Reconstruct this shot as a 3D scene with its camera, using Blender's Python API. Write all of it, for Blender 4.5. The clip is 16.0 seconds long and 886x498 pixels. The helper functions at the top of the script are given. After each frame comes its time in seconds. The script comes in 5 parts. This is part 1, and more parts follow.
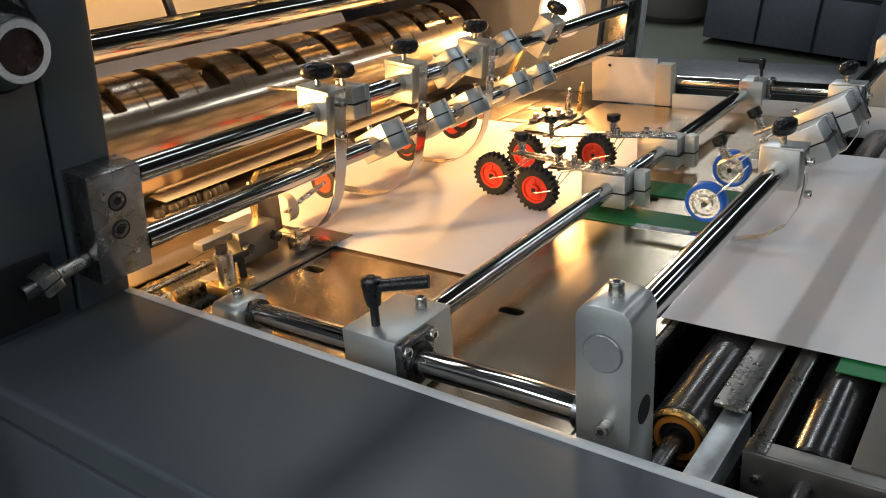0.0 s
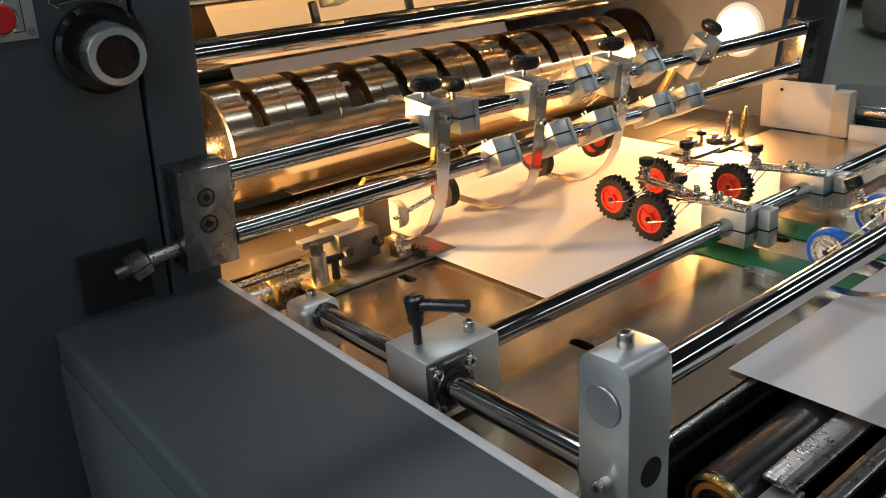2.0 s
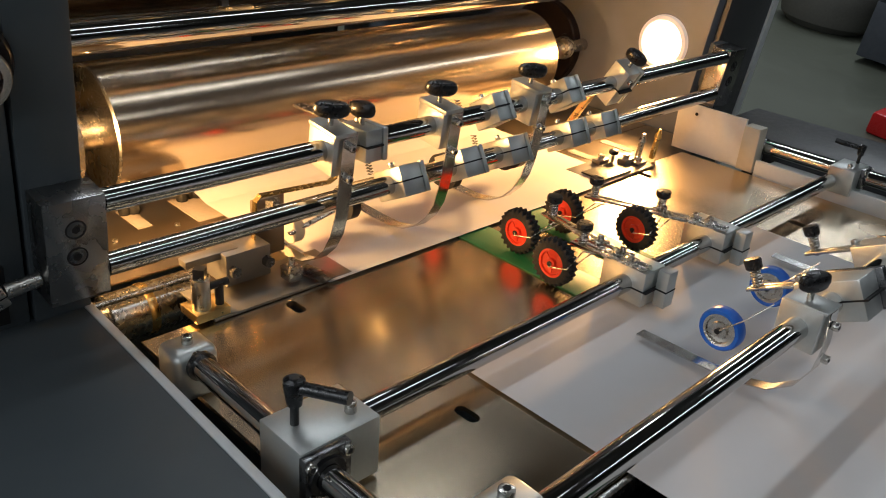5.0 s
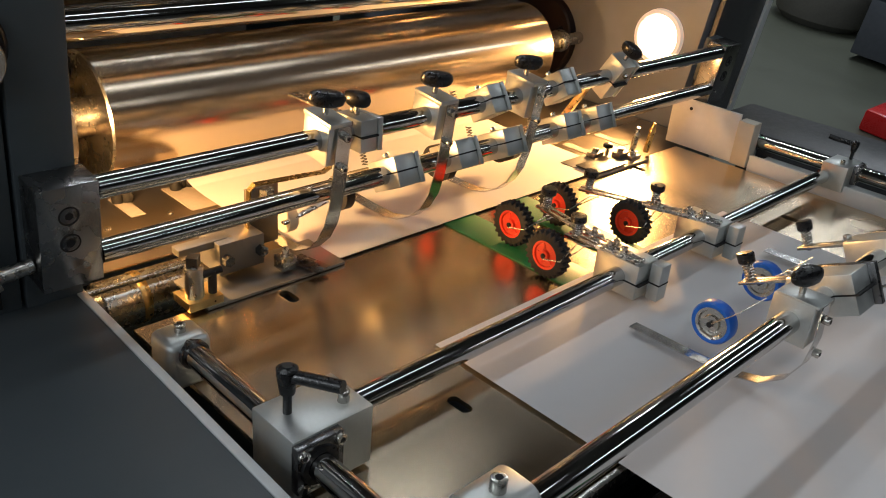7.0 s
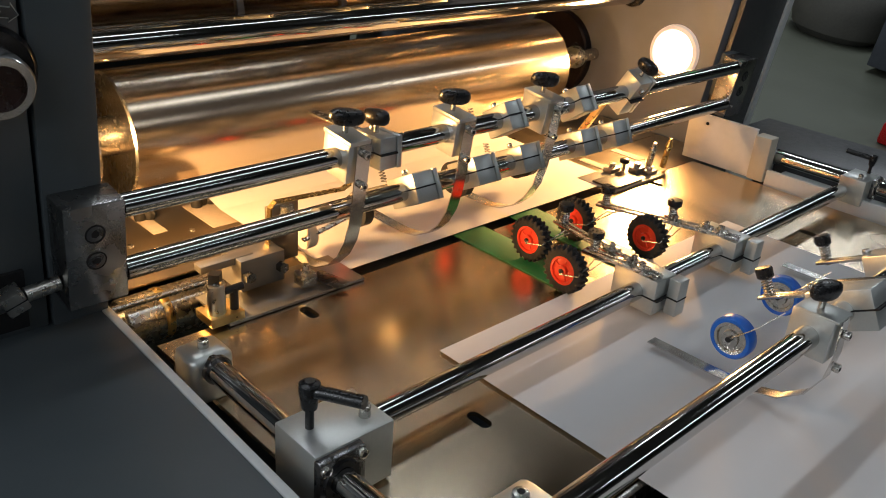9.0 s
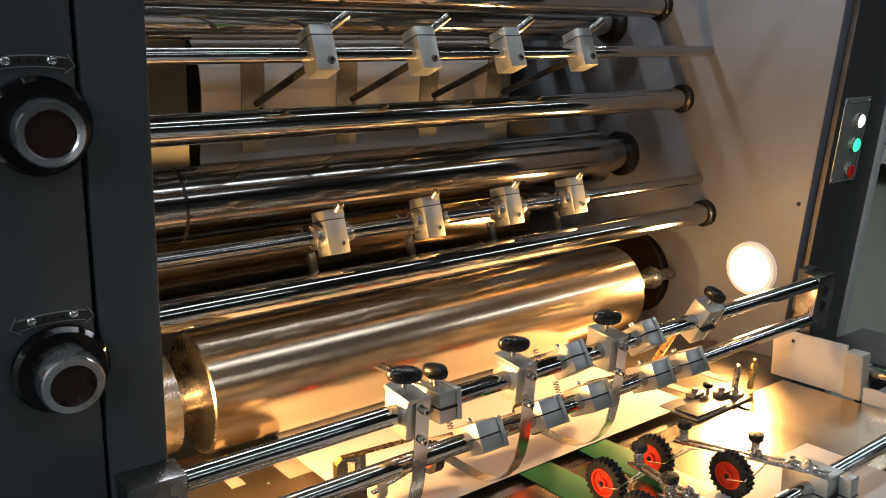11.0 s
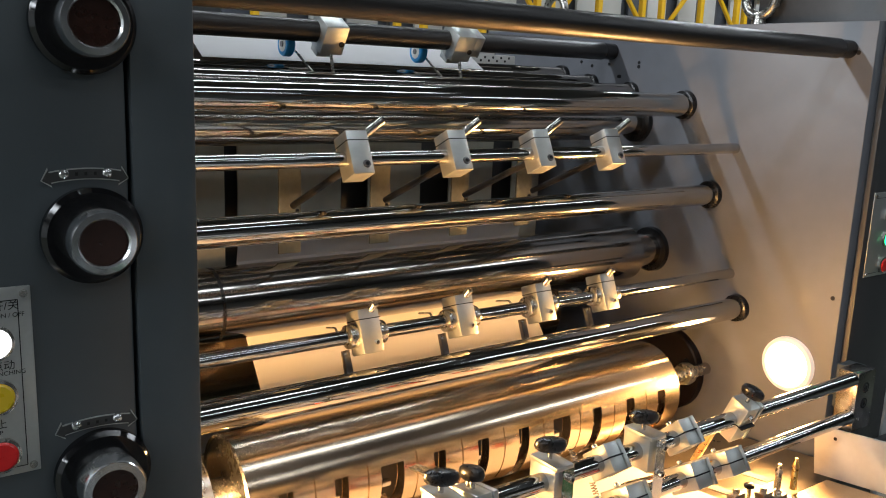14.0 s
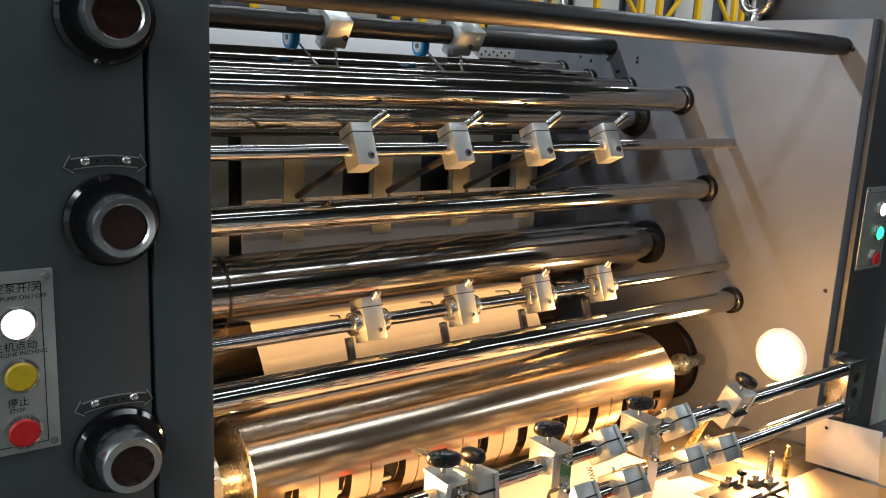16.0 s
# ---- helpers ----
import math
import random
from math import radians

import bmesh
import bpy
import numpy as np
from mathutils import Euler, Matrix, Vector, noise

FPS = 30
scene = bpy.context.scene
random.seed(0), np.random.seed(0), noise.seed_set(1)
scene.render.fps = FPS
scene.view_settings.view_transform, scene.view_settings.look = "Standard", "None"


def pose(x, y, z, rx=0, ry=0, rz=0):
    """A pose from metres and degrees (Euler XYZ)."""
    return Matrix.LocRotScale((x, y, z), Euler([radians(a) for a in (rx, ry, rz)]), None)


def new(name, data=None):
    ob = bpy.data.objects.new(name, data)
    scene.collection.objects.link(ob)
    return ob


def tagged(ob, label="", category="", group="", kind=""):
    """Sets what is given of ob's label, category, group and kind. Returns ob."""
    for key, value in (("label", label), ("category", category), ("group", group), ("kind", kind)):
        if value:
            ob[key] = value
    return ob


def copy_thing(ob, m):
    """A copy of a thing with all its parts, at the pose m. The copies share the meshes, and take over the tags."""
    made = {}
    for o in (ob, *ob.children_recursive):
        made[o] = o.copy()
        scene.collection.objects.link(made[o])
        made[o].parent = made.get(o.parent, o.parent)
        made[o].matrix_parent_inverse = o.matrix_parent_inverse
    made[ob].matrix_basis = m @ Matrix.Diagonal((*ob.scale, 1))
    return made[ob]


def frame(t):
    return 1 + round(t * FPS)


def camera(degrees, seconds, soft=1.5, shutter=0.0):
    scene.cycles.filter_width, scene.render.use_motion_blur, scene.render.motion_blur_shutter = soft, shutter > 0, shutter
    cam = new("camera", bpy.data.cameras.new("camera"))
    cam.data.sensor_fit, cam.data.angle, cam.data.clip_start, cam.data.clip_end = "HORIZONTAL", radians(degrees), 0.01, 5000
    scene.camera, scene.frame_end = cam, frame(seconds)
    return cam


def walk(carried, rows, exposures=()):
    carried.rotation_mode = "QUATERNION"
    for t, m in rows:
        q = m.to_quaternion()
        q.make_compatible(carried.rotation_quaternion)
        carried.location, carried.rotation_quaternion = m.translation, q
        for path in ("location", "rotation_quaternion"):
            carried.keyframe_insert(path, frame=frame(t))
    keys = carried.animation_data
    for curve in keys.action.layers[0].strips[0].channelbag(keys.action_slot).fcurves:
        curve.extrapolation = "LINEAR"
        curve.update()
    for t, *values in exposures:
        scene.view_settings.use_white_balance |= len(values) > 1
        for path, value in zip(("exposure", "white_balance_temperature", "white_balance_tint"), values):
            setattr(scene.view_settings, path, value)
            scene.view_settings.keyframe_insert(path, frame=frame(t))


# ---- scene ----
cam = camera(55.44, 16.0, soft=1.0)
# seconds, x, y, z, yaw, pitch, roll
ROWS = [
    (0.0, 0.7044, -0.4634, 1.4428, 34.56, -26.37, -1.83),
    (0.5, 0.7448, -0.4178, 1.4577, 40.04, -26.55, -1.74),
    (1.0, 0.7822, -0.3760, 1.4544, 44.86, -26.66, -1.26),
    (1.5, 0.7943, -0.3608, 1.4543, 48.02, -26.52, -0.95),
    (2.0, 0.8004, -0.3541, 1.4576, 49.50, -26.45, -0.79),
    (2.5, 0.7929, -0.3555, 1.4565, 50.21, -26.40, -1.03),
    (3.0, 0.7949, -0.3521, 1.4568, 50.07, -26.60, -1.51),
    (3.5, 0.7952, -0.3447, 1.4567, 48.69, -27.60, -3.34),
    (4.0, 0.7373, -0.2938, 1.5249, 47.17, -29.31, -6.03),
    (4.2, 0.7240, -0.2796, 1.5626, 47.17, -30.39, -6.87),
    (6.5, 0.7169, -0.2815, 1.5592, 46.28, -31.67, -9.61),
    (7.0, 0.7193, -0.2819, 1.5593, 46.39, -31.76, -9.59),
    (7.5, 0.7196, -0.2843, 1.5602, 46.54, -31.92, -9.62),
    (8.0, 0.7173, -0.2867, 1.5595, 46.62, -32.04, -9.59),
    (8.5, 0.7186, -0.2880, 1.5593, 46.63, -31.93, -9.44),
    (9.0, 0.7209, -0.2902, 1.5642, 47.19, -30.87, -8.87),
    (9.5, 0.7273, -0.2796, 1.5933, 48.43, -28.19, -7.75),
    (10.0, 0.7436, -0.2485, 1.6230, 50.28, -24.65, -6.03),
    (10.2, 0.7523, -0.2368, 1.6355, 50.98, -23.15, -5.20),
    (12.3, 0.7535, -0.2460, 1.6396, 53.98, -13.16, -2.52),
    (12.5, 0.7538, -0.2450, 1.6404, 54.18, -12.96, -2.51),
    (13.0, 0.7525, -0.2455, 1.6417, 54.53, -12.51, -2.41),
    (13.5, 0.7507, -0.2480, 1.6471, 54.47, -12.08, -2.34),
    (14.0, 0.7541, -0.2554, 1.6494, 54.39, -11.62, -2.24),
    (14.5, 0.7609, -0.2657, 1.6517, 54.46, -11.22, -2.32),
    (15.0, 0.7682, -0.2759, 1.6533, 54.62, -10.94, -2.47),
    (15.5, 0.7719, -0.2848, 1.6519, 54.63, -10.93, -2.53),
    (16.0, 0.7744, -0.2819, 1.6478, 54.20, -11.98, -2.65),
]
walk(cam, [(t, pose(x, y, z, 90 + pitch, roll, yaw)) for t, x, y, z, yaw, pitch, roll in ROWS],
     exposures=[(0.0, 0.32), (3.4, 0.34), (4.2, 0.0), (9.0, 0.02), (9.5, 0.10), (10.2, 0.15), (12.3, 0.58), (13.5, 0.68), (15.0, 0.78), (16.0, 0.78)])

# ---- light ----
world = bpy.data.worlds.new("hall_world")
scene.world = world
world.use_nodes = True
world.node_tree.nodes["Background"].inputs[0].default_value = (0.75, 0.85, 1.0, 1)
world.node_tree.nodes["Background"].inputs[1].default_value = 0.03


def area(name, m, sx, sy, watts, colour, shape="RECTANGLE", spread=180):
    lamp = bpy.data.lights.new(name, "AREA")
    lamp.shape, lamp.size, lamp.size_y, lamp.energy, lamp.color = shape, sx, sy, watts, colour
    lamp.spread = radians(spread)
    ob = new(name, lamp)
    ob.matrix_world = m
    return ob


COOL, WARM = (0.86, 0.93, 1.0), (1.0, 0.53, 0.18)
# rows of tube lights under the hall's ceiling; the unseen y=-9 row is added to brighten the cover's flank
for x, watts in ((-2.4, 96), (1.2, 32), (4.4, 36)):
    for y, share in ((-9.0, 2.6), (-5.0, 1.3), (1.0, 0.50), (7.0, 1.0)):
        area("hall_tube_light", pose(x, y, 4.6), 0.22, 4.2, watts * share, COOL)
LAMP_X, LAMP_Z = -0.208, 1.069
WALL_Y, NEAR_Y = 1.381, 0.026
# the two round work lamps in the side frames
area("far_lamp_light", pose(LAMP_X, WALL_Y - 0.022, LAMP_Z, -90, 0, 0), 0.085, 0.085, 8.8, WARM, "DISK", 125)
area("near_lamp_light", pose(LAMP_X, NEAR_Y + 0.022, LAMP_Z, 90, 0, 0), 0.085, 0.085, 6.0, WARM, "DISK", 175)


# ---- materials ----
def mat(name, colour, rough=0.5, metal=0.0, vary=0.12, scale=30.0, bump=0.0, bump_scale=200.0, stretch=(1, 1, 1), emit=0.0, coat=0.0,
        rough_vary=0.08, spec=0.5, dots=False):
    """A surface with colour and roughness varied at two scales and a fine relief."""
    m = bpy.data.materials.new(name)
    m.use_nodes = True
    nt = m.node_tree
    b = nt.nodes["Principled BSDF"]
    b.inputs["Metallic"].default_value = metal
    b.inputs["Specular IOR Level"].default_value = spec
    b.inputs["Coat Weight"].default_value = coat
    if emit:
        b.inputs["Emission Color"].default_value = (*colour, 1)
        b.inputs["Emission Strength"].default_value = emit
    tc = nt.nodes.new("ShaderNodeTexCoord")
    mp = nt.nodes.new("ShaderNodeMapping")
    mp.inputs["Scale"].default_value = stretch
    nt.links.new(tc.outputs["Object"], mp.inputs["Vector"])
    big, fine = nt.nodes.new("ShaderNodeTexNoise"), nt.nodes.new("ShaderNodeTexNoise")
    big.inputs["Scale"].default_value, big.inputs["Detail"].default_value = scale * 0.2, 3
    fine.inputs["Scale"].default_value, fine.inputs["Detail"].default_value = scale * 4, 4
    for n in (big, fine):
        nt.links.new(mp.outputs[0], n.inputs["Vector"])
    mix = nt.nodes.new("ShaderNodeMath")
    mix.operation = "MULTIPLY_ADD"
    nt.links.new(fine.outputs["Fac"], mix.inputs[0])
    mix.inputs[1].default_value = 0.5
    half = nt.nodes.new("ShaderNodeMath")
    half.operation = "MULTIPLY"
    half.inputs[1].default_value = 0.5
    nt.links.new(big.outputs["Fac"], half.inputs[0])
    nt.links.new(half.outputs[0], mix.inputs[2])
    ramp = nt.nodes.new("ShaderNodeMapRange")
    ramp.inputs["From Min"].default_value, ramp.inputs["From Max"].default_value = 0.3, 0.7
    ramp.inputs["To Min"].default_value, ramp.inputs["To Max"].default_value = 1 - vary, 1 + vary
    nt.links.new(mix.outputs[0], ramp.inputs["Value"])
    tint = nt.nodes.new("ShaderNodeMix")
    tint.data_type, tint.blend_type = "RGBA", "MULTIPLY"
    tint.inputs[0].default_value = 1.0
    tint.inputs[6].default_value = (*colour, 1)
    nt.links.new(ramp.outputs[0], tint.inputs[7])
    nt.links.new(tint.outputs[2], b.inputs["Base Color"])
    rr = nt.nodes.new("ShaderNodeMapRange")
    rr.inputs["From Min"].default_value, rr.inputs["From Max"].default_value = 0.3, 0.7
    rr.inputs["To Min"].default_value, rr.inputs["To Max"].default_value = max(rough - rough_vary, 0.02), rough + rough_vary
    nt.links.new(mix.outputs[0], rr.inputs["Value"])
    nt.links.new(rr.outputs[0], b.inputs["Roughness"])
    if bump:
        bn = nt.nodes.new("ShaderNodeTexVoronoi" if dots else "ShaderNodeTexNoise")
        bn.inputs["Scale"].default_value = bump_scale
        if dots:
            bn.inputs["Randomness"].default_value = 0.25
        else:
            bn.inputs["Detail"].default_value = 3
        nt.links.new(mp.outputs[0], bn.inputs["Vector"])
        bp = nt.nodes.new("ShaderNodeBump")
        bp.inputs["Strength"].default_value, bp.inputs["Distance"].default_value = bump, 0.0006
        nt.links.new(bn.outputs["Distance" if dots else "Fac"], bp.inputs["Height"])
        nt.links.new(bp.outputs[0], b.inputs["Normal"])
    return m


PAINT = mat("anthracite_paint", (0.062, 0.074, 0.081), 0.36, vary=0.08, scale=8, bump=0.12, bump_scale=500)
PAINT_TEX = mat("textured_dark_paint", (0.045, 0.047, 0.050), 0.38, vary=0.15, scale=20, bump=0.6, bump_scale=420)
WALLGREY = mat("satin_grey_frame_paint", (0.145, 0.153, 0.172), 0.38, vary=0.10, scale=6, bump=0.08, bump_scale=400, spec=0.6)
TRIM = mat("light_grey_trim", (0.58, 0.60, 0.60), 0.45, vary=0.08, scale=20, bump=0.1)
CHROME = mat("hard_chrome", (0.54, 0.53, 0.51), 0.085, 1.0, vary=0.02, scale=4, stretch=(1, 0.05, 1), rough_vary=0.008)
CHROME_BODY = mat("ground_steel_cylinder", (0.61, 0.51, 0.39), 0.19, 1.0, vary=0.05, scale=14, stretch=(1, 0.06, 1), bump=0.03, bump_scale=60, rough_vary=0.04)
DARKCHROME = mat("dark_polished_roller", (0.45, 0.42, 0.39), 0.12, 1.0, vary=0.04, scale=5, stretch=(1, 0.06, 1), rough_vary=0.02)
ALU = mat("blasted_aluminium", (0.56, 0.58, 0.56), 0.38, 0.80, vary=0.06, scale=60, bump=0.15, bump_scale=900)
GROUND = mat("ground_steel_block", (0.36, 0.35, 0.34), 0.26, 1.0, vary=0.12, scale=10, rough_vary=0.08, bump=0.05, bump_scale=300)
GLOSSBLACK = mat("glossy_black_flange", (0.006, 0.006, 0.007), 0.12, vary=0.2, scale=40)
TURQUOISE = mat("light_blue_polyurethane", (0.015, 0.27, 0.60), 0.36, vary=0.10, scale=40)
REARPANEL = mat("dull_green_grey_sheet_steel", (0.48, 0.48, 0.41), 0.40, 0.2, vary=0.12, scale=10, bump=0.1)
WORNBRACKET = mat("worn_yellowish_zinc", (0.33, 0.30, 0.21), 0.48, 0.5, vary=0.22, scale=26, bump=0.1)
STEEL = mat("bright_zinc_steel", (0.56, 0.54, 0.50), 0.27, 1.0, vary=0.04, scale=30, rough_vary=0.03)
SPRINGSTEEL = mat("polished_strip_steel", (0.62, 0.61, 0.59), 0.16, 1.0, vary=0.07, scale=30, rough_vary=0.06)
PLATE = mat("ground_steel_plate", (0.19, 0.19, 0.195), 0.28, 1.0, vary=0.07, scale=12, rough_vary=0.05, bump=0.04, bump_scale=300)
BOARD = mat("brushed_feed_board_steel", (0.58, 0.48, 0.35), 0.25, 1.0, vary=0.04, scale=3, stretch=(0.5, 1, 1), rough_vary=0.05)
TANPLATE = mat("worn_steel_guide_sheet", (0.25, 0.205, 0.155), 0.33, 0.9, vary=0.08, scale=8, bump=0.05)
BLACK = mat("black_plastic", (0.008, 0.008, 0.009), 0.30, vary=0.2, scale=60, bump=0.1)
RUBBER = mat("black_rubber", (0.010, 0.010, 0.010), 0.62, vary=0.25, scale=60, bump=0.3)
BLACKROLL = mat("black_coated_roller", (0.016, 0.015, 0.015), 0.24, vary=0.2, scale=20)
BLACKBAR = mat("black_crinkle_bar", (0.020, 0.019, 0.019), 0.36, vary=0.15, scale=40, bump=0.7, bump_scale=500)
# the shade inside holes, slits and slots is put into this near-black colour
HOLESHADE = mat("painted_hole_shade", (0.006, 0.006, 0.007), 0.7, vary=0.2)
RED = mat("red_plastic", (0.75, 0.045, 0.015), 0.36, vary=0.08, scale=40)
REDPAD = mat("red_lamp_plastic", (0.70, 0.02, 0.02), 0.30, vary=0.08, scale=40)
BLUE = mat("blue_polyurethane", (0.012, 0.13, 0.62), 0.36, vary=0.10, scale=40)
GREEN = mat("green_feed_belt", (0.010, 0.150, 0.045), 0.50, vary=0.15, scale=60, bump=0.4, bump_scale=1200)
PAPER = mat("white_paper", (0.65, 0.64, 0.64), 0.60, vary=0.02, scale=10, spec=0.3)
WHITE = mat("white_painted_plate", (0.70, 0.69, 0.66), 0.45, vary=0.05, scale=20)
BEIGE = mat("beige_block", (0.55, 0.50, 0.40), 0.5, vary=0.06, scale=20)
BRASS = mat("yellow_brass", (0.75, 0.55, 0.24), 0.28, 1.0, vary=0.10, scale=30)
LENS = mat("glowing_lamp_lens", (1.0, 0.80, 0.50), 0.3, emit=9.0)
# the rim's faint emission stands in for the lens's light on it
BEZEL = mat("frosted_lit_rim", (0.80, 0.68, 0.58), 0.5, vary=0.05, emit=0.35)
LED = mat("lit_white_button", (0.95, 0.97, 1.0), 0.3, emit=0.9)
GREENLED = mat("lit_green_button", (0.02, 0.95, 0.25), 0.3, emit=2.5)
YELLOW = mat("yellow_button", (0.72, 0.50, 0.02), 0.3, vary=0.05)
YELLOWPAINT = mat("yellow_steel_paint", (0.80, 0.46, 0.01), 0.45, vary=0.08)
FLOOR = mat("green_grey_floor_paint", (0.115, 0.125, 0.095), 0.45, vary=0.22, scale=4, bump=0.1)
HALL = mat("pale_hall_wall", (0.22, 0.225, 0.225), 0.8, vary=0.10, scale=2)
# paler than HALL, added to bounce light onto the side cover's flank
BOUNCEWALL = mat("bounce_wall_white", (0.62, 0.63, 0.63), 0.8, vary=0.10, scale=2)
CEIL = mat("grey_hall_ceiling", (0.07, 0.075, 0.08), 0.8, vary=0.15, scale=2)
TARP = mat("slate_blue_crate", (0.075, 0.084, 0.102), 0.5, vary=0.2, scale=8, bump=0.2)
DARKPLATE = mat("etched_grey_plate", (0.10, 0.10, 0.10), 0.35, 0.8, vary=0.1, scale=40)
SACKCLOTH = mat("brownish_grey_cloth", (0.12, 0.115, 0.10), 0.8, vary=0.2, scale=12, bump=0.4, bump_scale=90)
GOLDPLATE = mat("warm_rolled_steel", (0.52, 0.44, 0.32), 0.34, 1.0, vary=0.10, scale=8, bump=0.04)
TURNED = mat("turned_steel_face", (0.48, 0.48, 0.47), 0.35, 0.9, vary=0.06, scale=40)
# brown bore with the shade of its depth put into the colour
BORE = mat("shaded_brown_bore", (0.030, 0.010, 0.006), 0.30, vary=0.3, scale=40, spec=0.5)
RING = mat("bright_turned_collar", (0.78, 0.79, 0.80), 0.20, 1.0, vary=0.05, scale=30, rough_vary=0.04)
PALE = mat("pale_felt_strip", (0.36, 0.31, 0.26), 0.75, vary=0.10, scale=30, bump=0.2, spec=0.2)
SATIN = mat("satin_zinc_plate", (0.30, 0.29, 0.27), 0.42, 0.9, vary=0.08, scale=20, bump=0.05)
BURNISHED = mat("burnished_black_steel", (0.012, 0.008, 0.008), 0.5, vary=0.2, scale=30, spec=0.25)
INK = mat("black_printing_ink", (0.01, 0.01, 0.01), 0.6)
ORANGE = mat("amber_bearing_shield", (0.60, 0.24, 0.04), 0.35, 0.3, vary=0.1)
MACHINE = mat("white_machine_paint", (0.60, 0.61, 0.60), 0.45, vary=0.06)


# ---- building helpers ----
def part(name, bm, material, parent=None, label="", angle=35):
    """Link a bmesh as one mesh object, under a thing if one is given."""
    me = bpy.data.meshes.new(name)
    bmesh.ops.recalc_face_normals(bm, faces=bm.faces)
    bm.to_mesh(me)
    bm.free()
    me.polygons.foreach_set("use_smooth", [True] * len(me.polygons))
    me.set_sharp_from_angle(angle=radians(angle))
    me.materials.append(material)
    ob = new(name, me)
    if parent:
        ob.parent = parent
    if label:
        ob["label"] = label
    return ob


def empty(name, m, label, category, group="", kind=""):
    ob = new(name)
    ob.empty_display_size = 0.02
    ob.matrix_world = m
    return tagged(ob, label, category, group, kind)


def box(c, s, bev=0.0, turn=None, bm=None, seg=2):
    """A box with centre c and sizes s, its edges rounded by bev."""
    bm = bm or bmesh.new()
    m = Matrix.Translation(c) @ (turn or Matrix()) @ Matrix.Diagonal((*s, 1))
    g = bmesh.ops.create_cube(bm, size=1, matrix=m)
    if bev:
        es = list({e for v in g["verts"] for e in v.link_edges})
        bmesh.ops.bevel(bm, geom=es, offset=bev, segments=seg, profile=0.5, affect="EDGES")
    return bm


def rod(p0, p1, r, r2=None, seg=32, bm=None, bev=0.0):
    """A round bar or cone from p0 to p1."""
    bm = bm or bmesh.new()
    p0, p1 = Vector(p0), Vector(p1)
    d = p1 - p0
    m = Matrix.Translation((p0 + p1) / 2) @ d.to_track_quat("Z", "Y").to_matrix().to_4x4()
    g = bmesh.ops.create_cone(bm, cap_ends=True, segments=seg, radius1=r, radius2=r if r2 is None else r2, depth=d.length, matrix=m)
    if bev:
        es = [e for e in {e for v in g["verts"] for e in v.link_edges} if len(e.link_faces) == 2 and any(len(f.verts) > 4 for f in e.link_faces)]
        bmesh.ops.bevel(bm, geom=es, offset=bev, segments=2, profile=0.5, affect="EDGES")
    return bm


def lathe(profile, axis="Y", c=(0, 0, 0), seg=40, bm=None):
    """A turned body: profile of (along, radius) swept round an axis through c."""
    bm = bm or bmesh.new()
    rings = []
    for a, r in profile:
        ring = []
        for k in range(seg):
            w = 2 * math.pi * k / seg
            u, v = r * math.cos(w), r * math.sin(w)
            p = {"Y": (u, a, v), "X": (a, u, v), "Z": (u, v, a)}[axis]
            ring.append(bm.verts.new(Vector(c) + Vector(p)))
        rings.append(ring)
    for ra, rb in zip(rings, rings[1:]):
        for k in range(seg):
            bm.faces.new((ra[k], ra[(k + 1) % seg], rb[(k + 1) % seg], rb[k]))
    if profile[0] != profile[-1]:
        for ring, (a, r) in ((rings[0], profile[0]), (rings[-1], profile[-1])):
            bm.faces.new(ring)
    else:
        bmesh.ops.remove_doubles(bm, verts=bm.verts, dist=1e-6)
    return bm


def ribbon(path, wide, width, thick, bm=None):
    """A flat strip of the given width and thickness along a path; wide is its width's direction."""
    bm = bm or bmesh.new()
    path = [Vector(p) for p in path]
    wide = Vector(wide).normalized()
    rows = []
    for i, p in enumerate(path):
        d = (path[min(i + 1, len(path) - 1)] - path[max(i - 1, 0)]).normalized()
        n = d.cross(wide).normalized()
        rows.append([bm.verts.new(p + wide * a * width / 2 + n * b * thick / 2) for a, b in ((-1, -1), (1, -1), (1, 1), (-1, 1))])
    for a, b in zip(rows, rows[1:]):
        for k in range(4):
            bm.faces.new((a[k], a[(k + 1) % 4], b[(k + 1) % 4], b[k]))
    bm.faces.new(rows[0])
    bm.faces.new(rows[-1])
    return bm


def tube(path, r, seg=10, bm=None):
    """A round wire along a path."""
    bm = bm or bmesh.new()
    path = [Vector(p) for p in path]
    rings = []
    for i, p in enumerate(path):
        d = (path[min(i + 1, len(path) - 1)] - path[max(i - 1, 0)]).normalized()
        q = d.to_track_quat("Z", "Y")
        rings.append([bm.verts.new(p + q @ Vector((r * math.cos(2 * math.pi * k / seg), r * math.sin(2 * math.pi * k / seg), 0))) for k in range(seg)])
    for a, b in zip(rings, rings[1:]):
        for k in range(seg):
            bm.faces.new((a[k], a[(k + 1) % seg], b[(k + 1) % seg], b[k]))
    bm.faces.new(rings[0])
    bm.faces.new(rings[-1])
    return bm


def prism(points, axis, a, b, bm=None):
    """A polygon given in the two other axes, drawn out along one axis from a to b."""
    bm = bm or bmesh.new()
    def at(p, s):
        return {"X": (s, p[0], p[1]), "Y": (p[0], s, p[1]), "Z": (p[0], p[1], s)}[axis]
    lo, hi = [bm.verts.new(at(p, a)) for p in points], [bm.verts.new(at(p, b)) for p in points]
    n = len(points)
    for k in range(n):
        bm.faces.new((lo[k], lo[(k + 1) % n], hi[(k + 1) % n], hi[k]))
    bm.faces.new(lo)
    bm.faces.new(hi)
    return bm


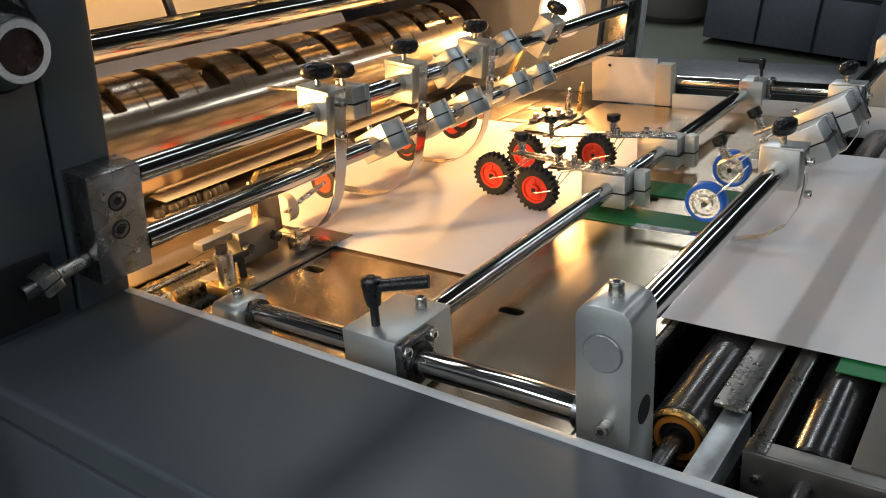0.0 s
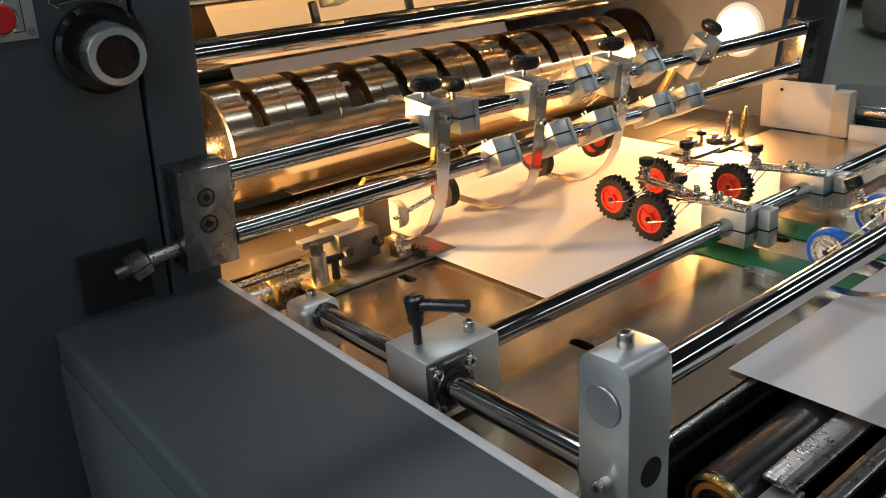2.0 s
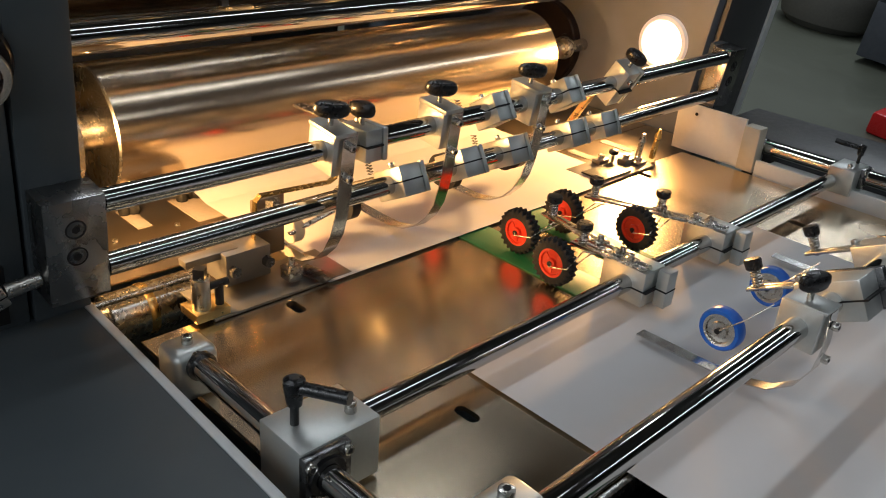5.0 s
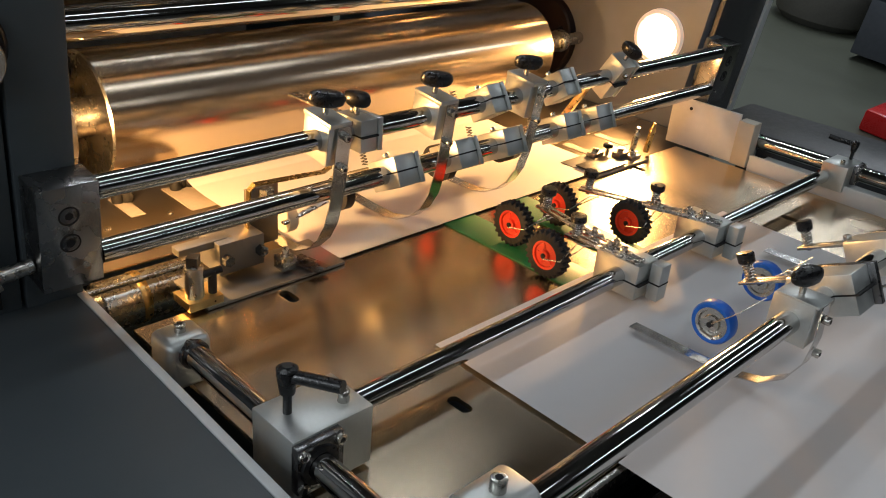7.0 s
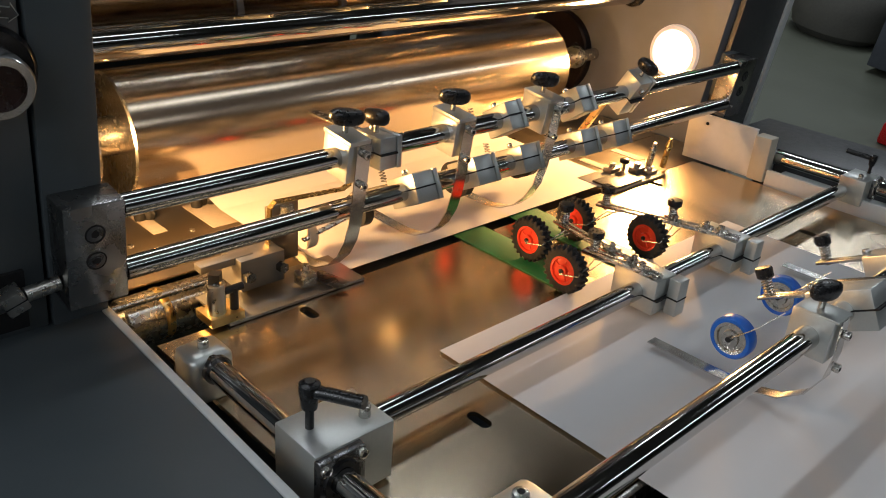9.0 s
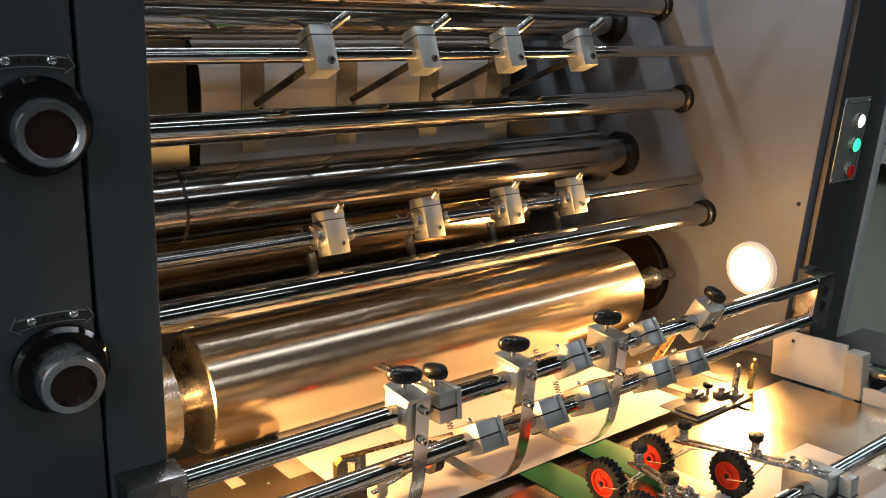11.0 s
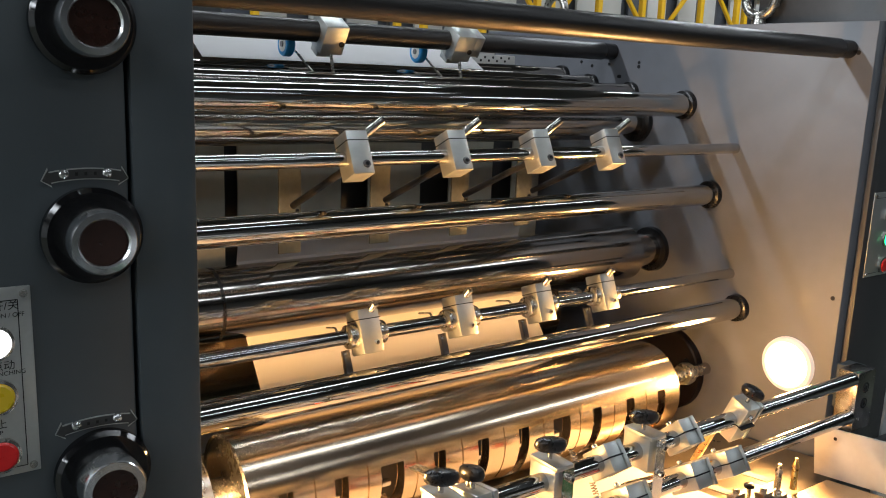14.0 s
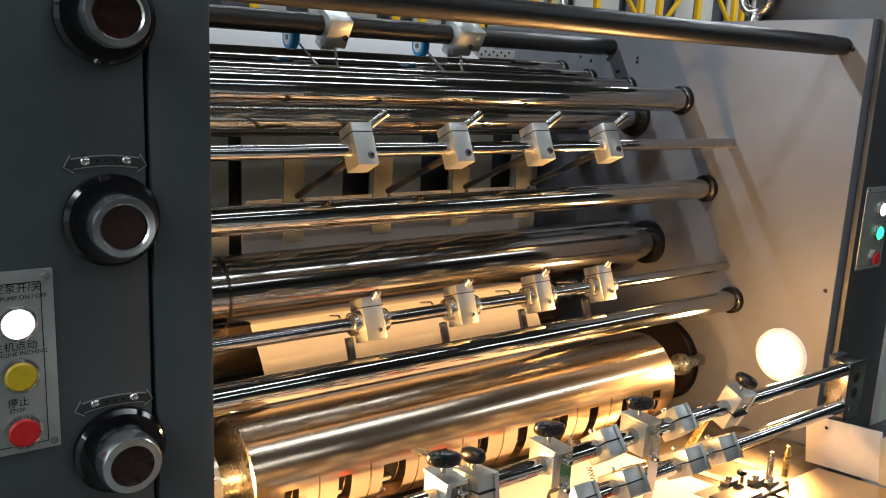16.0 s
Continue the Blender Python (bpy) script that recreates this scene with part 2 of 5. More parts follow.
def bolt(name, c, axis, r, h, parent, material=None, label=""):
    """A socket-head screw: knurled head with a hexagon hole."""
    d = Vector(axis).normalized()
    c = Vector(c)
    bm = rod(c, c + d * h, r, seg=20, bev=r * 0.12)
    rod(c + d * (h - 0.0004), c + d * (h + 0.0003), r * 0.62, seg=20, bm=bm)
    ob = part(name, bm, material or STEEL, parent, label)
    hole = rod(c + d * (h + 0.0002), c + d * (h + 0.0006), r * 0.5, seg=6)
    part("socket", hole, HOLESHADE, ob)
    return ob


def slab_holes(x0, x1, y0, y1, z0, z1, holes):
    """A flat plate with oval openings that go through it: holes of (x, y, half length, half width)."""
    bm = bmesh.new()
    out = [bm.verts.new((x, y, z1)) for x, y in ((x0, y0), (x1, y0), (x1, y1), (x0, y1))]
    edges = [bm.edges.new((out[i], out[(i + 1) % 4])) for i in range(4)]
    for hx, hy, a, b in holes:
        ring = []
        for k in range(20):
            w = 2 * math.pi * k / 20
            cx = math.copysign(max(a - b, 0), math.cos(w)) + b * math.cos(w)
            ring.append(bm.verts.new((hx + cx, hy + b * math.sin(w), z1)))
        edges += [bm.edges.new((ring[i], ring[(i + 1) % 20])) for i in range(20)]
    bmesh.ops.triangle_fill(bm, edges=edges, use_beauty=True)
    g = bmesh.ops.extrude_face_region(bm, geom=bm.faces[:])
    bmesh.ops.translate(bm, verts=[v for v in g["geom"] if isinstance(v, bmesh.types.BMVert)], vec=(0, 0, z0 - z1))
    return bm


# ---- hall ----
tagged(part("floor", box((0, 3, -0.05), (24, 30, 0.1)), FLOOR), "green-grey painted concrete workshop floor with scuffs", "floor", kind="structure")
# wall_south is unseen and kept paler as a reflector for the cover's flank
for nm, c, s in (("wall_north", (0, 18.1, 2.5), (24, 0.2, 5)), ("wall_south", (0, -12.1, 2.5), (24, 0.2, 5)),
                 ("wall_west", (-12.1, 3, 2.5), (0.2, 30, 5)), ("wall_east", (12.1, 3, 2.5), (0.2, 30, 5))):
    tagged(part(nm, box(c, s), HALL if nm != "wall_south" else BOUNCEWALL), "pale painted workshop hall wall", "wall", kind="structure")
tagged(part("ceiling", box((0, 3, 5.05), (24, 30, 0.1)), CEIL), "grey sheet ceiling of the workshop hall", "ceiling", kind="structure")

# ---- near side frame ----
FRONT = -0.04
near = empty("machine_side_wall", pose(0, 0, 0), "anthracite painted machine side frame with round adjusting collars", "machine frame")
part("frame_plate", box((-0.67, -0.0035, 0.95), (1.26, 0.059, 1.9), 0.0015), PAINT, near)
gear = part("gear_cover", box((-0.672, -0.238, 0.95), (1.256, 0.402, 1.9), 0.002), PAINT, near)
# shallow black plate, the recess's shade painted as its colour
part("recess", box((FRONT - 0.002, -0.095, 1.017), (0.006, 0.074, 0.069)), HOLESHADE, gear)


def collar(z, knurl):
    """Black flange with a hollow chrome adjusting collar on the near frame."""
    c = (FRONT - 0.004, -0.071, z)
    fl = part("collar_flange", lathe([(0, 0.044), (0.008, 0.044), (0.012, 0.040), (0.012, 0.02), (0.0, 0.02), (0, 0.044)], "X", c, 48), GLOSSBLACK, near, "glossy black round flange")
    if knurl:
        bm = lathe([(0.008, 0.0290), (0.044, 0.0290), (0.047, 0.0272), (0.047, 0.0205), (0.012, 0.0205), (0.008, 0.0290)], "X", c, 144)
        for v in bm.verts:
            off = v.co - Vector((v.co.x, c[1], c[2]))
            if off.length > 0.0285 and v.co.x < FRONT + 0.043:
                v.co += off.normalized() * 0.0004 * (1 if int(math.atan2(off.z, off.y) / (math.pi * 2) * 144 + 144.5) % 2 else -1)
    else:
        bm = lathe([(0.008, 0.0290), (0.043, 0.0290), (0.0465, 0.0272), (0.047, 0.0222), (0.045, 0.0205), (0.012, 0.0205), (0.008, 0.0290)], "X", c, 48)
    part("collar_ring", bm, RING, fl, "knurled steel collar" if knurl else "polished hollow steel collar")
    # bore lining, coloured dark for the shade down the hole
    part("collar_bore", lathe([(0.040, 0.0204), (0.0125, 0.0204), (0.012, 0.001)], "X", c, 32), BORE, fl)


for z, k in ((1.682, False), (1.495, False), (1.262, True)):
    collar(z, k)

def arched_arrow(z, grow):
    """Outline of a double-ended arrow bent into a flat arch."""
    def at(w, r):
        return (-0.074 + r * math.sin(w), z - 0.160 + r * math.cos(w))
    half, tip = 0.0042 + grow, 0.232 + grow * 6
    up = [at(-0.188 + 0.047 * i, 0.160 + half) for i in range(9)]
    down = [at(0.188 - 0.047 * i, 0.160 - half) for i in range(9)]
    return up + [at(0.188, 0.160 + half * 1.7), at(tip, 0.159), at(0.188, 0.160 - half * 1.7)] + down + [at(-0.188, 0.160 - half * 1.7), at(-tip, 0.159), at(-0.188, 0.160 + half * 1.7)]


for z in (1.551, 1.314):
    plq = part("arrow_plate", prism(arched_arrow(z, 0.0011), "X", FRONT - 0.0045, FRONT - 0.0030), ALU, near, "small arched direction plate with two screws")
    part("plate_face", prism(arched_arrow(z, 0.0), "X", FRONT - 0.0040, FRONT - 0.0024), DARKPLATE, plq, "dark face of the direction plate")
    for dy in (-0.0185, 0.0185):
        part("screw", lathe([(-0.001, 0.0050), (0.0012, 0.0046), (0.0026, 0.0032), (0.0032, 0.0008)], "X", (FRONT - 0.0024, -0.074 + dy, z), 18), RING, plq)
    for dy in (-0.008, 0.0, 0.008):
        part("printed_mark", box((FRONT - 0.0022, -0.074 + dy, z), (0.0004, 0.0024, 0.0030)), INK, plq)


def lettering(text, size, m, parent, name="lettering"):
    cu = bpy.data.curves.new(name, "FONT")
    cu.body, cu.size, cu.align_x, cu.align_y, cu.extrude = text, size, "CENTER", "CENTER", 0.00015
    tmp = new(name, cu)
    me = bpy.data.meshes.new_from_object(tmp.evaluated_get(bpy.context.evaluated_depsgraph_get()))
    bpy.data.objects.remove(tmp)
    me.materials.clear()
    me.materials.append(INK)
    ob = new(name, me)
    ob.parent = parent
    ob.matrix_local = m
    return ob


def control_panel(cy, parent, name, zc=1.3665, lit_second=None):
    """Aluminium button plate: three big round buttons, corner screws and printed legends."""
    x = FRONT - 0.003
    pl = part(name, box((x, cy, zc), (0.004, 0.100, 0.175), 0.001), ALU, parent, "brushed aluminium button plate")
    for dy in (-0.044, 0.044):
        for dz in (-0.081, 0.081):
            part("screw", rod((x, cy + dy, zc + dz), (x + 0.0042, cy + dy, zc + dz), 0.0042, 0.003, 14), STEEL, pl)
    for dz, mt, lb in ((0.039, LED, "lit white push button"), (-0.011, lit_second or YELLOW, "push button"), (-0.066, REDPAD, "red stop button")):
        part("bezel", lathe([(0, 0.0165), (0.006, 0.0165), (0.007, 0.014), (0.0, 0.014), (0, 0.0165)], "X", (x, cy + 0.018, zc + dz), 32), STEEL, pl)
        part("button", lathe([(0, 0.0138), (0.007, 0.0138), (0.009, 0.0118), (0.0092, 0.001)], "X", (x, cy + 0.018, zc + dz), 32), mt, pl, lb)
    for (y0, z0, y1, z1) in ((0.039, -0.080, 0.039, 0.076), (-0.044, 0.076, 0.039, 0.076), (-0.044, -0.080, 0.039, -0.080)):
        part("border_line", box((x + 0.0021, cy + (y0 + y1) / 2, zc + (z0 + z1) / 2), (0.0004, max(abs(y1 - y0), 0.0008), max(abs(z1 - z0), 0.0008))), INK, pl)
    return pl, x


cp, px_ = control_panel(-0.175, near, "control_panel")
TXT = Matrix.Translation((px_ + 0.0022, 0, 0)) @ Euler((radians(90), 0, radians(90))).to_matrix().to_4x4()
for txt, size, dy, z in (("\u771f\u7a7a\u6cf5\u5f00/\u5173", 0.0095, -0.160, 1.4375), ("VACUUM PUMP ON / OFF", 0.0056, -0.163, 1.4290), ("\u4e3b\u673a\u70b9\u52a8", 0.0095, -0.160, 1.3830),
                         ("MAIN ENGINE INCHING", 0.0056, -0.163, 1.3762), ("\u505c\u6b62", 0.0095, -0.160, 1.3290), ("STOP", 0.0056, -0.161, 1.3215)):
    lettering(txt, size, Matrix.Translation((0, dy, z)) @ TXT, cp)

# ---- far side frame ----
far = empty("machine_side_wall", pose(0, WALL_Y, 0), "satin grey machine side frame with roller bearings", "machine frame")
F0 = Matrix.Translation((0, -WALL_Y, 0))


def fpart(*a, **k):
    ob = part(*a, **k)
    ob.matrix_local = F0
    return ob


fpart("frame_plate", box((-0.707, WALL_Y + 0.015, 0.8925), (1.19, 0.03, 1.785), 0.0015), WALLGREY, far, "satin grey inner side plate")
col = fpart("corner_column", box((-0.25, WALL_Y + 0.126, 0.95), (0.3, 0.190, 1.9), 0.002), PAINT_TEX, far, "dark textured corner column")
fpart("edge_trim", box((-0.115, WALL_Y + 0.234, 0.95), (0.04, 0.024, 1.9), 0.002), TRIM, far, "light grey edge strip")
fp, _ = control_panel(WALL_Y + 0.098, far, "control_panel", 1.366, GREENLED)
fp.matrix_local = F0 @ Matrix.Translation((-0.057, 0, 0))
for x, z in ((-0.13, 1.234), (-0.145, 1.725), (-0.70, 1.69), (-0.76, 1.665), (-0.86, 1.69)):
    fpart("frame_hole", rod((x, WALL_Y - 0.0012, z), (x, WALL_Y + 0.004, z), 0.0045, seg=16), HOLESHADE, far)
for x in (-0.386, -1.03):
    bm = bmesh.new()
    ring = [(x + 0.036 * math.cos(w), WALL_Y + 0.015, 1.838 + 0.036 * math.sin(w)) for w in [i * math.pi / 16 for i in range(33)]]
    tube(ring, 0.0105, 14, bm)
    rod((x, WALL_Y + 0.015, 1.785), (x, WALL_Y + 0.015, 1.804), 0.016, 0.012, 24, bm)
    ob = part("lifting_eye_bolt", bm, STEEL)
    tagged(ob, "galvanised lifting eye bolt on top of the grey side frame", "eye bolt", "lifting eyes")
back = part("wall_rear", box((-1.32, 0.68, 0.6), (0.03, 1.36, 1.2), 0.002), PAINT)
tagged(back, "dark painted rear wall between the machine's sides", "wall", kind="structure")


def work_lamp(y, s):
    th = empty("work_lamp", pose(LAMP_X, y, LAMP_Z), "round recessed work lamp glowing warm in the side frame", "lamp", "work lamps")
    part("lamp_rim", lathe([(0, 0.060), (s * 0.010, 0.058), (s * 0.012, 0.050), (s * 0.006, 0.047), (0.0, 0.047)], "Y", (0, 0, 0), 48), BEZEL, th, "frosted white rim")
    part("lens", lathe([(s * 0.002, 0.0468), (s * 0.008, 0.043), (s * 0.010, 0.030), (s * 0.011, 0.002)], "Y", (0, 0, 0), 48), LENS, th, "glowing warm lens")


work_lamp(WALL_Y, -1)
work_lamp(NEAR_Y, 1)

# ---- rollers across the machine ----
Y0, Y1 = NEAR_Y + 0.001, WALL_Y - 0.001


def roller(x, z, r, material, label, y0=Y0, y1=Y1, flange=0.0, neck=None, name="roller", group="cross rollers"):
    th = empty(name, pose(x, 0, z), label, "roller", group)
    if neck:
        prof = [(y0, neck), (y0 + 0.07, neck), (y0 + 0.07, r - 0.002), (y0 + 0.072, r), (y1 - 0.10, r), (y1 - 0.098, r - 0.002), (y1 - 0.098, neck), (y1, neck)]
    else:
        prof = [(y0, r), (y1, r)]
    if name == "cross_bar":
        prof = [(y0 + 0.03, r * 0.95), (y0 + 0.032, r), (y1 - 0.042, r), (y1 - 0.040, r * 0.95)]
        part("bar_core", lathe([(y0, r * 0.93), (y1, r * 0.93)], "Y", seg=40), BLACKROLL, th, "smooth black bar end")
    part("sleeve" if name == "cross_bar" else "roller_body", lathe(prof, "Y", seg=48), material, th)
    if flange:
        for y, s in ((Y1, -1), (Y0, 1)):
            part("bearing_ring", lathe([(y, flange), (y + s * 0.012, flange * 0.97), (y + s * 0.014, flange * 0.86), (y + s * 0.014, flange * 0.6)], "Y", seg=40), BLACK, th, "black bearing ring")
    return th


roller(-0.548, 1.604, 0.027, CHROME, "polished chrome cross roller in black bearings", flange=0.034)
roller(-0.452, 1.405, 0.0235, CHROME, "polished chrome cross roller in black bearings", flange=0.032)
roller(-0.348, 1.160, 0.0235, CHROME, "polished chrome cross roller in black bearings", flange=0.031)
dark = roller(-0.610, 1.247, 0.0645, DARKCHROME, "thick dark polished roller with stepped shaft", flange=0.056, neck=0.040)
part("groove_ring", lathe([(0.246, 0.0640), (0.246, 0.0650), (0.252, 0.0650), (0.252, 0.0640)], "Y", seg=48), BLACK, dark, "black ring let into the roller")
roller(-0.690, 1.555, 0.043, CHROME, "thick polished roller behind the upper clamps", flange=0.05, neck=0.03)
roller(-0.72, 1.625, 0.022, DARKCHROME, "dark polished guide roller", flange=0.028)
roller(-0.86, 1.640, 0.024, DARKCHROME, "dark polished guide roller", flange=0.03)
roller(-0.97, 1.660, 0.024, DARKCHROME, "dark polished guide roller", flange=0.03)
roller(-0.165, 1.731, 0.019, BLACKBAR, "black crinkle-coated cross bar at the top", name="cross_bar", group="cross bars")
roller(-0.79, 1.726, 0.0215, BLACKBAR, "black coated cross bar carrying guide wheels", name="cross_bar", group="cross bars")
roller(-0.398, 1.516, 0.0115, CHROME, "slim chrome rod carrying four clamps", name="clamp_rod", group="clamp rods")
roller(-0.376, 1.234, 0.0115, CHROME, "slim chrome rod carrying four clamps", name="clamp_rod", group="clamp rods")


# clamp fingers on the slim rods
def finger_clamp(x, y, z, upper):
    th = empty("finger_clamp", pose(x, y, z, 0, -26 if upper else -22, 0), "aluminium clamp block with steel pin on a chrome rod" if upper else "aluminium clamp with steel collars and wire finger on a chrome rod",
               "clamp", "upper finger clamps" if upper else "lower finger clamps")
    part("block", box((0.002, 0, 0.004), (0.042, 0.038, 0.072), 0.0022), ALU, th)
    part("slit", box((0.002, 0, 0.0235), (0.0426, 0.0386, 0.0016)), HOLESHADE, th)
    top = (0.034, 0.046, 0.052) if upper else (0.032, 0.010, 0.046)
    part("pin", rod((0.004, 0.004, 0.026), top, 0.0066, seg=18, bev=0.0008), STEEL, th, "bright steel pin")
    bolt("screw_head", (0.0225, 0.007, -0.016), (1, 0, 0), 0.0066 if upper else 0.0042, 0.0022, th, PLATE if upper else STEEL)
    if upper:
        part("finger", rod((-0.012, 0.0, -0.006), (-0.232, -0.004, -0.0024), 0.0062, seg=14), BLACKBAR, th, "dark slanted finger rod")
    else:
        for dy in (-0.026, 0.026):
            part("collar", rod((0, dy - 0.008, 0), (0, dy + 0.008, 0), 0.0195, seg=32, bev=0.0015), STEEL, th, "steel clamping collar")
        part("finger", box((-0.02, -0.03, -0.040), (0.010, 0.012, 0.040), 0.001), PLATE, th, "short steel finger")
        part("wire", tube([(-0.02, -0.03, -0.01), (-0.06, -0.02, 0.02), (-0.11, -0.01, 0.025)], 0.002, 8), STEEL, th)


for y in (0.405, 0.598, 0.788, 0.972):
    finger_clamp(-0.398, y, 1.516, True)
for y in (0.418, 0.610, 0.795, 0.965):
    finger_clamp(-0.376, y, 1.234, False)


# guide wheels hanging from the upper black bar
def bar_guide(y, twin):
    th = empty("guide_wheel_clamp", pose(-0.79, y, 1.727), "aluminium clamp with small blue wheel hanging from a black bar", "guide wheel", "bar guide wheels")
    part("block", box((0.008, 0, -0.004), (0.062, 0.050, 0.062), 0.002, pose(0, 0, 0, 0, 32, 0)), ALU, th)
    if twin:
        part("side_block", box((0.006, 0.041, 0.000), (0.054, 0.026, 0.048), 0.002, pose(0, 0, 0, 0, 32, 0)), ALU, th)
    part("slit", box((0.024, 0, 0.010), (0.020, 0.0465, 0.002), 0, pose(0, 0, 0, 0, 32, 0)), HOLESHADE, th)
    part("clamp_screw", rod((0.020, 0.016, -0.018), (0.0335, 0.016, -0.0265), 0.0055, seg=18), BLACK, th)
    part("foot_block", box((-0.010, -0.004, -0.034), (0.030, 0.036, 0.020), 0.0015, pose(0, 0, 0, 0, 32, 0)), ALU, th)
    part("stem", rod((-0.06, -0.06, -0.02), (-0.01, -0.02, -0.085), 0.0025, seg=10), STEEL, th)
    part("stem", rod((0.015, 0.0, -0.03), (0.02, 0.005, -0.085), 0.0035, seg=10), STEEL, th)
    w = part("wheel", lathe([(-0.009, 0.015), (-0.009, 0.022), (-0.006, 0.0245), (0.006, 0.0245), (0.009, 0.022), (0.009, 0.015), (-0.009, 0.015)], "Y", (-0.045, -0.066, -0.028), 32), TURQUOISE, th, "light blue polyurethane wheel")
    part("rim", rod((-0.045, -0.0755, -0.028), (-0.045, -0.0565, -0.028), 0.0152, seg=24), WHITE, w, "white wheel centre")
    part("wheel_bolt", rod((-0.045, -0.0775, -0.028), (-0.045, -0.0545, -0.028), 0.006, seg=12), PLATE, w)


bar_guide(0.562, False)
bar_guide(0.880, True)

# plates and brackets behind the rollers
for y0, y1 in ((0.03, 0.435), (0.465, 0.725), (0.80, 0.955), (1.045, 1.19), (1.26, 1.36)):
    tagged(part("rear_panel", box((-1.02, (y0 + y1) / 2, 1.36), (0.006, y1 - y0, 0.46), 0.0015), REARPANEL), "dull green-grey sheet steel panel behind the paper's way", "panel", "rear panels")
# added dark sheet, gives the gaps between the panels their black
tagged(part("gap_backing", box((-1.07, 0.70, 1.36), (0.01, 1.34, 0.46), 0.001), PAINT_TEX), "dark sheet added behind the rear panels to blacken their gaps", "shield")
for y, z0 in ((0.402, 1.322), (0.592, 1.325), (0.784, 1.326), (0.958, 1.334)):
    th = empty("paper_guide_strip", pose(-0.623, y, 1.42), "upright worn zinc guide strip behind a clamp finger", "guide strip", "paper guide strips")
    part("strip", box((0, 0, (z0 + 1.50) / 2 - 1.42), (0.005, 0.044, 1.50 - z0), 0.0015), WORNBRACKET, th)
    part("strip_screw", rod((0.002, 0.014, -0.020), (0.0042, 0.014, -0.020), 0.0035, seg=14), BLACK, th)
tagged(part("rear_cross_beam", box((-1.282, 0.7035, 1.687), (0.030, 1.355, 0.075), 0.003), WHITE), "white painted cross beam between the side frames", "cross beam")
hole_plate = empty("perforated_bracket", pose(-0.95, 1.12, 1.695), "white perforated bracket beside the rear rollers", "bracket")
part("bracket_plate", box((0, 0, 0), (0.004, 0.14, 0.022), 0.001), WHITE, hole_plate)
for i in range(9):
    part("hole", rod((0.0018, -0.055 + 0.013 * i, 0.004 * (-1) ** i), (0.0024, -0.055 + 0.013 * i, 0.004 * (-1) ** i), 0.0032, seg=10), HOLESHADE, hole_plate)
for x, z in ((-0.90, 1.70), (-0.85, 1.655), (-0.80, 1.695), (-0.765, 1.665), (-0.70, 1.70)):
    fpart("tapped_hole", rod((x, WALL_Y - 0.0012, z), (x, WALL_Y + 0.004, z), 0.0040, seg=14), HOLESHADE, far)

# ---- slotted cylinder ----
CX, CZ, CR, CY0, CY1 = -0.411, 0.996, 0.097, 0.195, 1.160
RX, RZ = -0.785, 1.090
cylinder = empty("transfer_cylinder", pose(CX, 0, CZ), "large polished steel cylinder with a row of gripper slots", "cylinder")


def slotted_shell():
    """The cylinder's skin as a grid of faces, with slots sunk through it and fine rings turned into it."""
    bm = bmesh.new()
    ys, kind = [CY0], []
    for i in range(10):
        c = 0.252 + 0.0945 * i
        w = 0.022 if i in (2, 6) else 0.012
        for y, k in ((c - w, 0), (c + w, 1)):
            ys.append(y)
            kind.append(k)
        if i < 9:
            ys.append(c + 0.0467)
            kind.append(0)
            ys.append(c + 0.0497)
            kind.append(2)
    ys.append(CY1)
    kind.append(0)
    n, slot = 120, range(-3, 22)
    deep = 0.022
    def vert(k, y, r):
        w = 2 * math.pi * k / n
        return bm.verts.new((r * math.sin(w), y, r * math.cos(w)))
    for j, kd in enumerate(kind):
        for k in range(n):
            sunk = kd == 1 and (k in slot or k - n in slot)
            band = kd == 2 and k <= 24 or kd == 2 and k > n - 6
            r = CR - (deep if sunk else 0.0025 if band else 0)
            a, b, c, d = vert(k, ys[j], r), vert(k + 1, ys[j], r), vert(k + 1, ys[j + 1], r), vert(k, ys[j + 1], r)
            bm.faces.new((a, b, c, d))
            if sunk or band:
                for y in (ys[j], ys[j + 1]):
                    bm.faces.new((vert(k, y, r), vert(k + 1, y, r), vert(k + 1, y, CR), vert(k, y, CR)))
                for kk, edge in ((k, k - n == slot[0]), (k + 1, k == slot[-1])):
                    if sunk and edge:
                        bm.faces.new((vert(kk, ys[j], r), vert(kk, ys[j + 1], r), vert(kk, ys[j + 1], CR), vert(kk, ys[j], CR)))
    bmesh.ops.remove_doubles(bm, verts=bm.verts, dist=1e-5)
    return bm


part("shell", slotted_shell(), CHROME_BODY, cylinder, "ground steel shell")
for i in range(10):
    c = 0.252 + 0.0945 * i
    w = 0.021 if i in (2, 6) else 0.011
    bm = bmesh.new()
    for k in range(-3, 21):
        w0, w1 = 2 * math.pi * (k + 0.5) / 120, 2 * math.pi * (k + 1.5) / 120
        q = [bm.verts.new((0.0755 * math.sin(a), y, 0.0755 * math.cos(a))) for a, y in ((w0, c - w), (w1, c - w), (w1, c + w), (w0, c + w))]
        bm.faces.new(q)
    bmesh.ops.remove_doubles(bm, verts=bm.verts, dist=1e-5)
    # slot floors carry the slots' inner shade as black
    well = part("slot_floor", bm, HOLESHADE, cylinder)
    for a in (0.22, 0.62):
        part("gripper_tip", box((0.083 * math.sin(a), c - w * 0.35, 0.083 * math.cos(a)), (0.008, w * 0.8, 0.012), 0.001, pose(0, 0, 0, 0, math.degrees(a), 0)), STEEL, well)
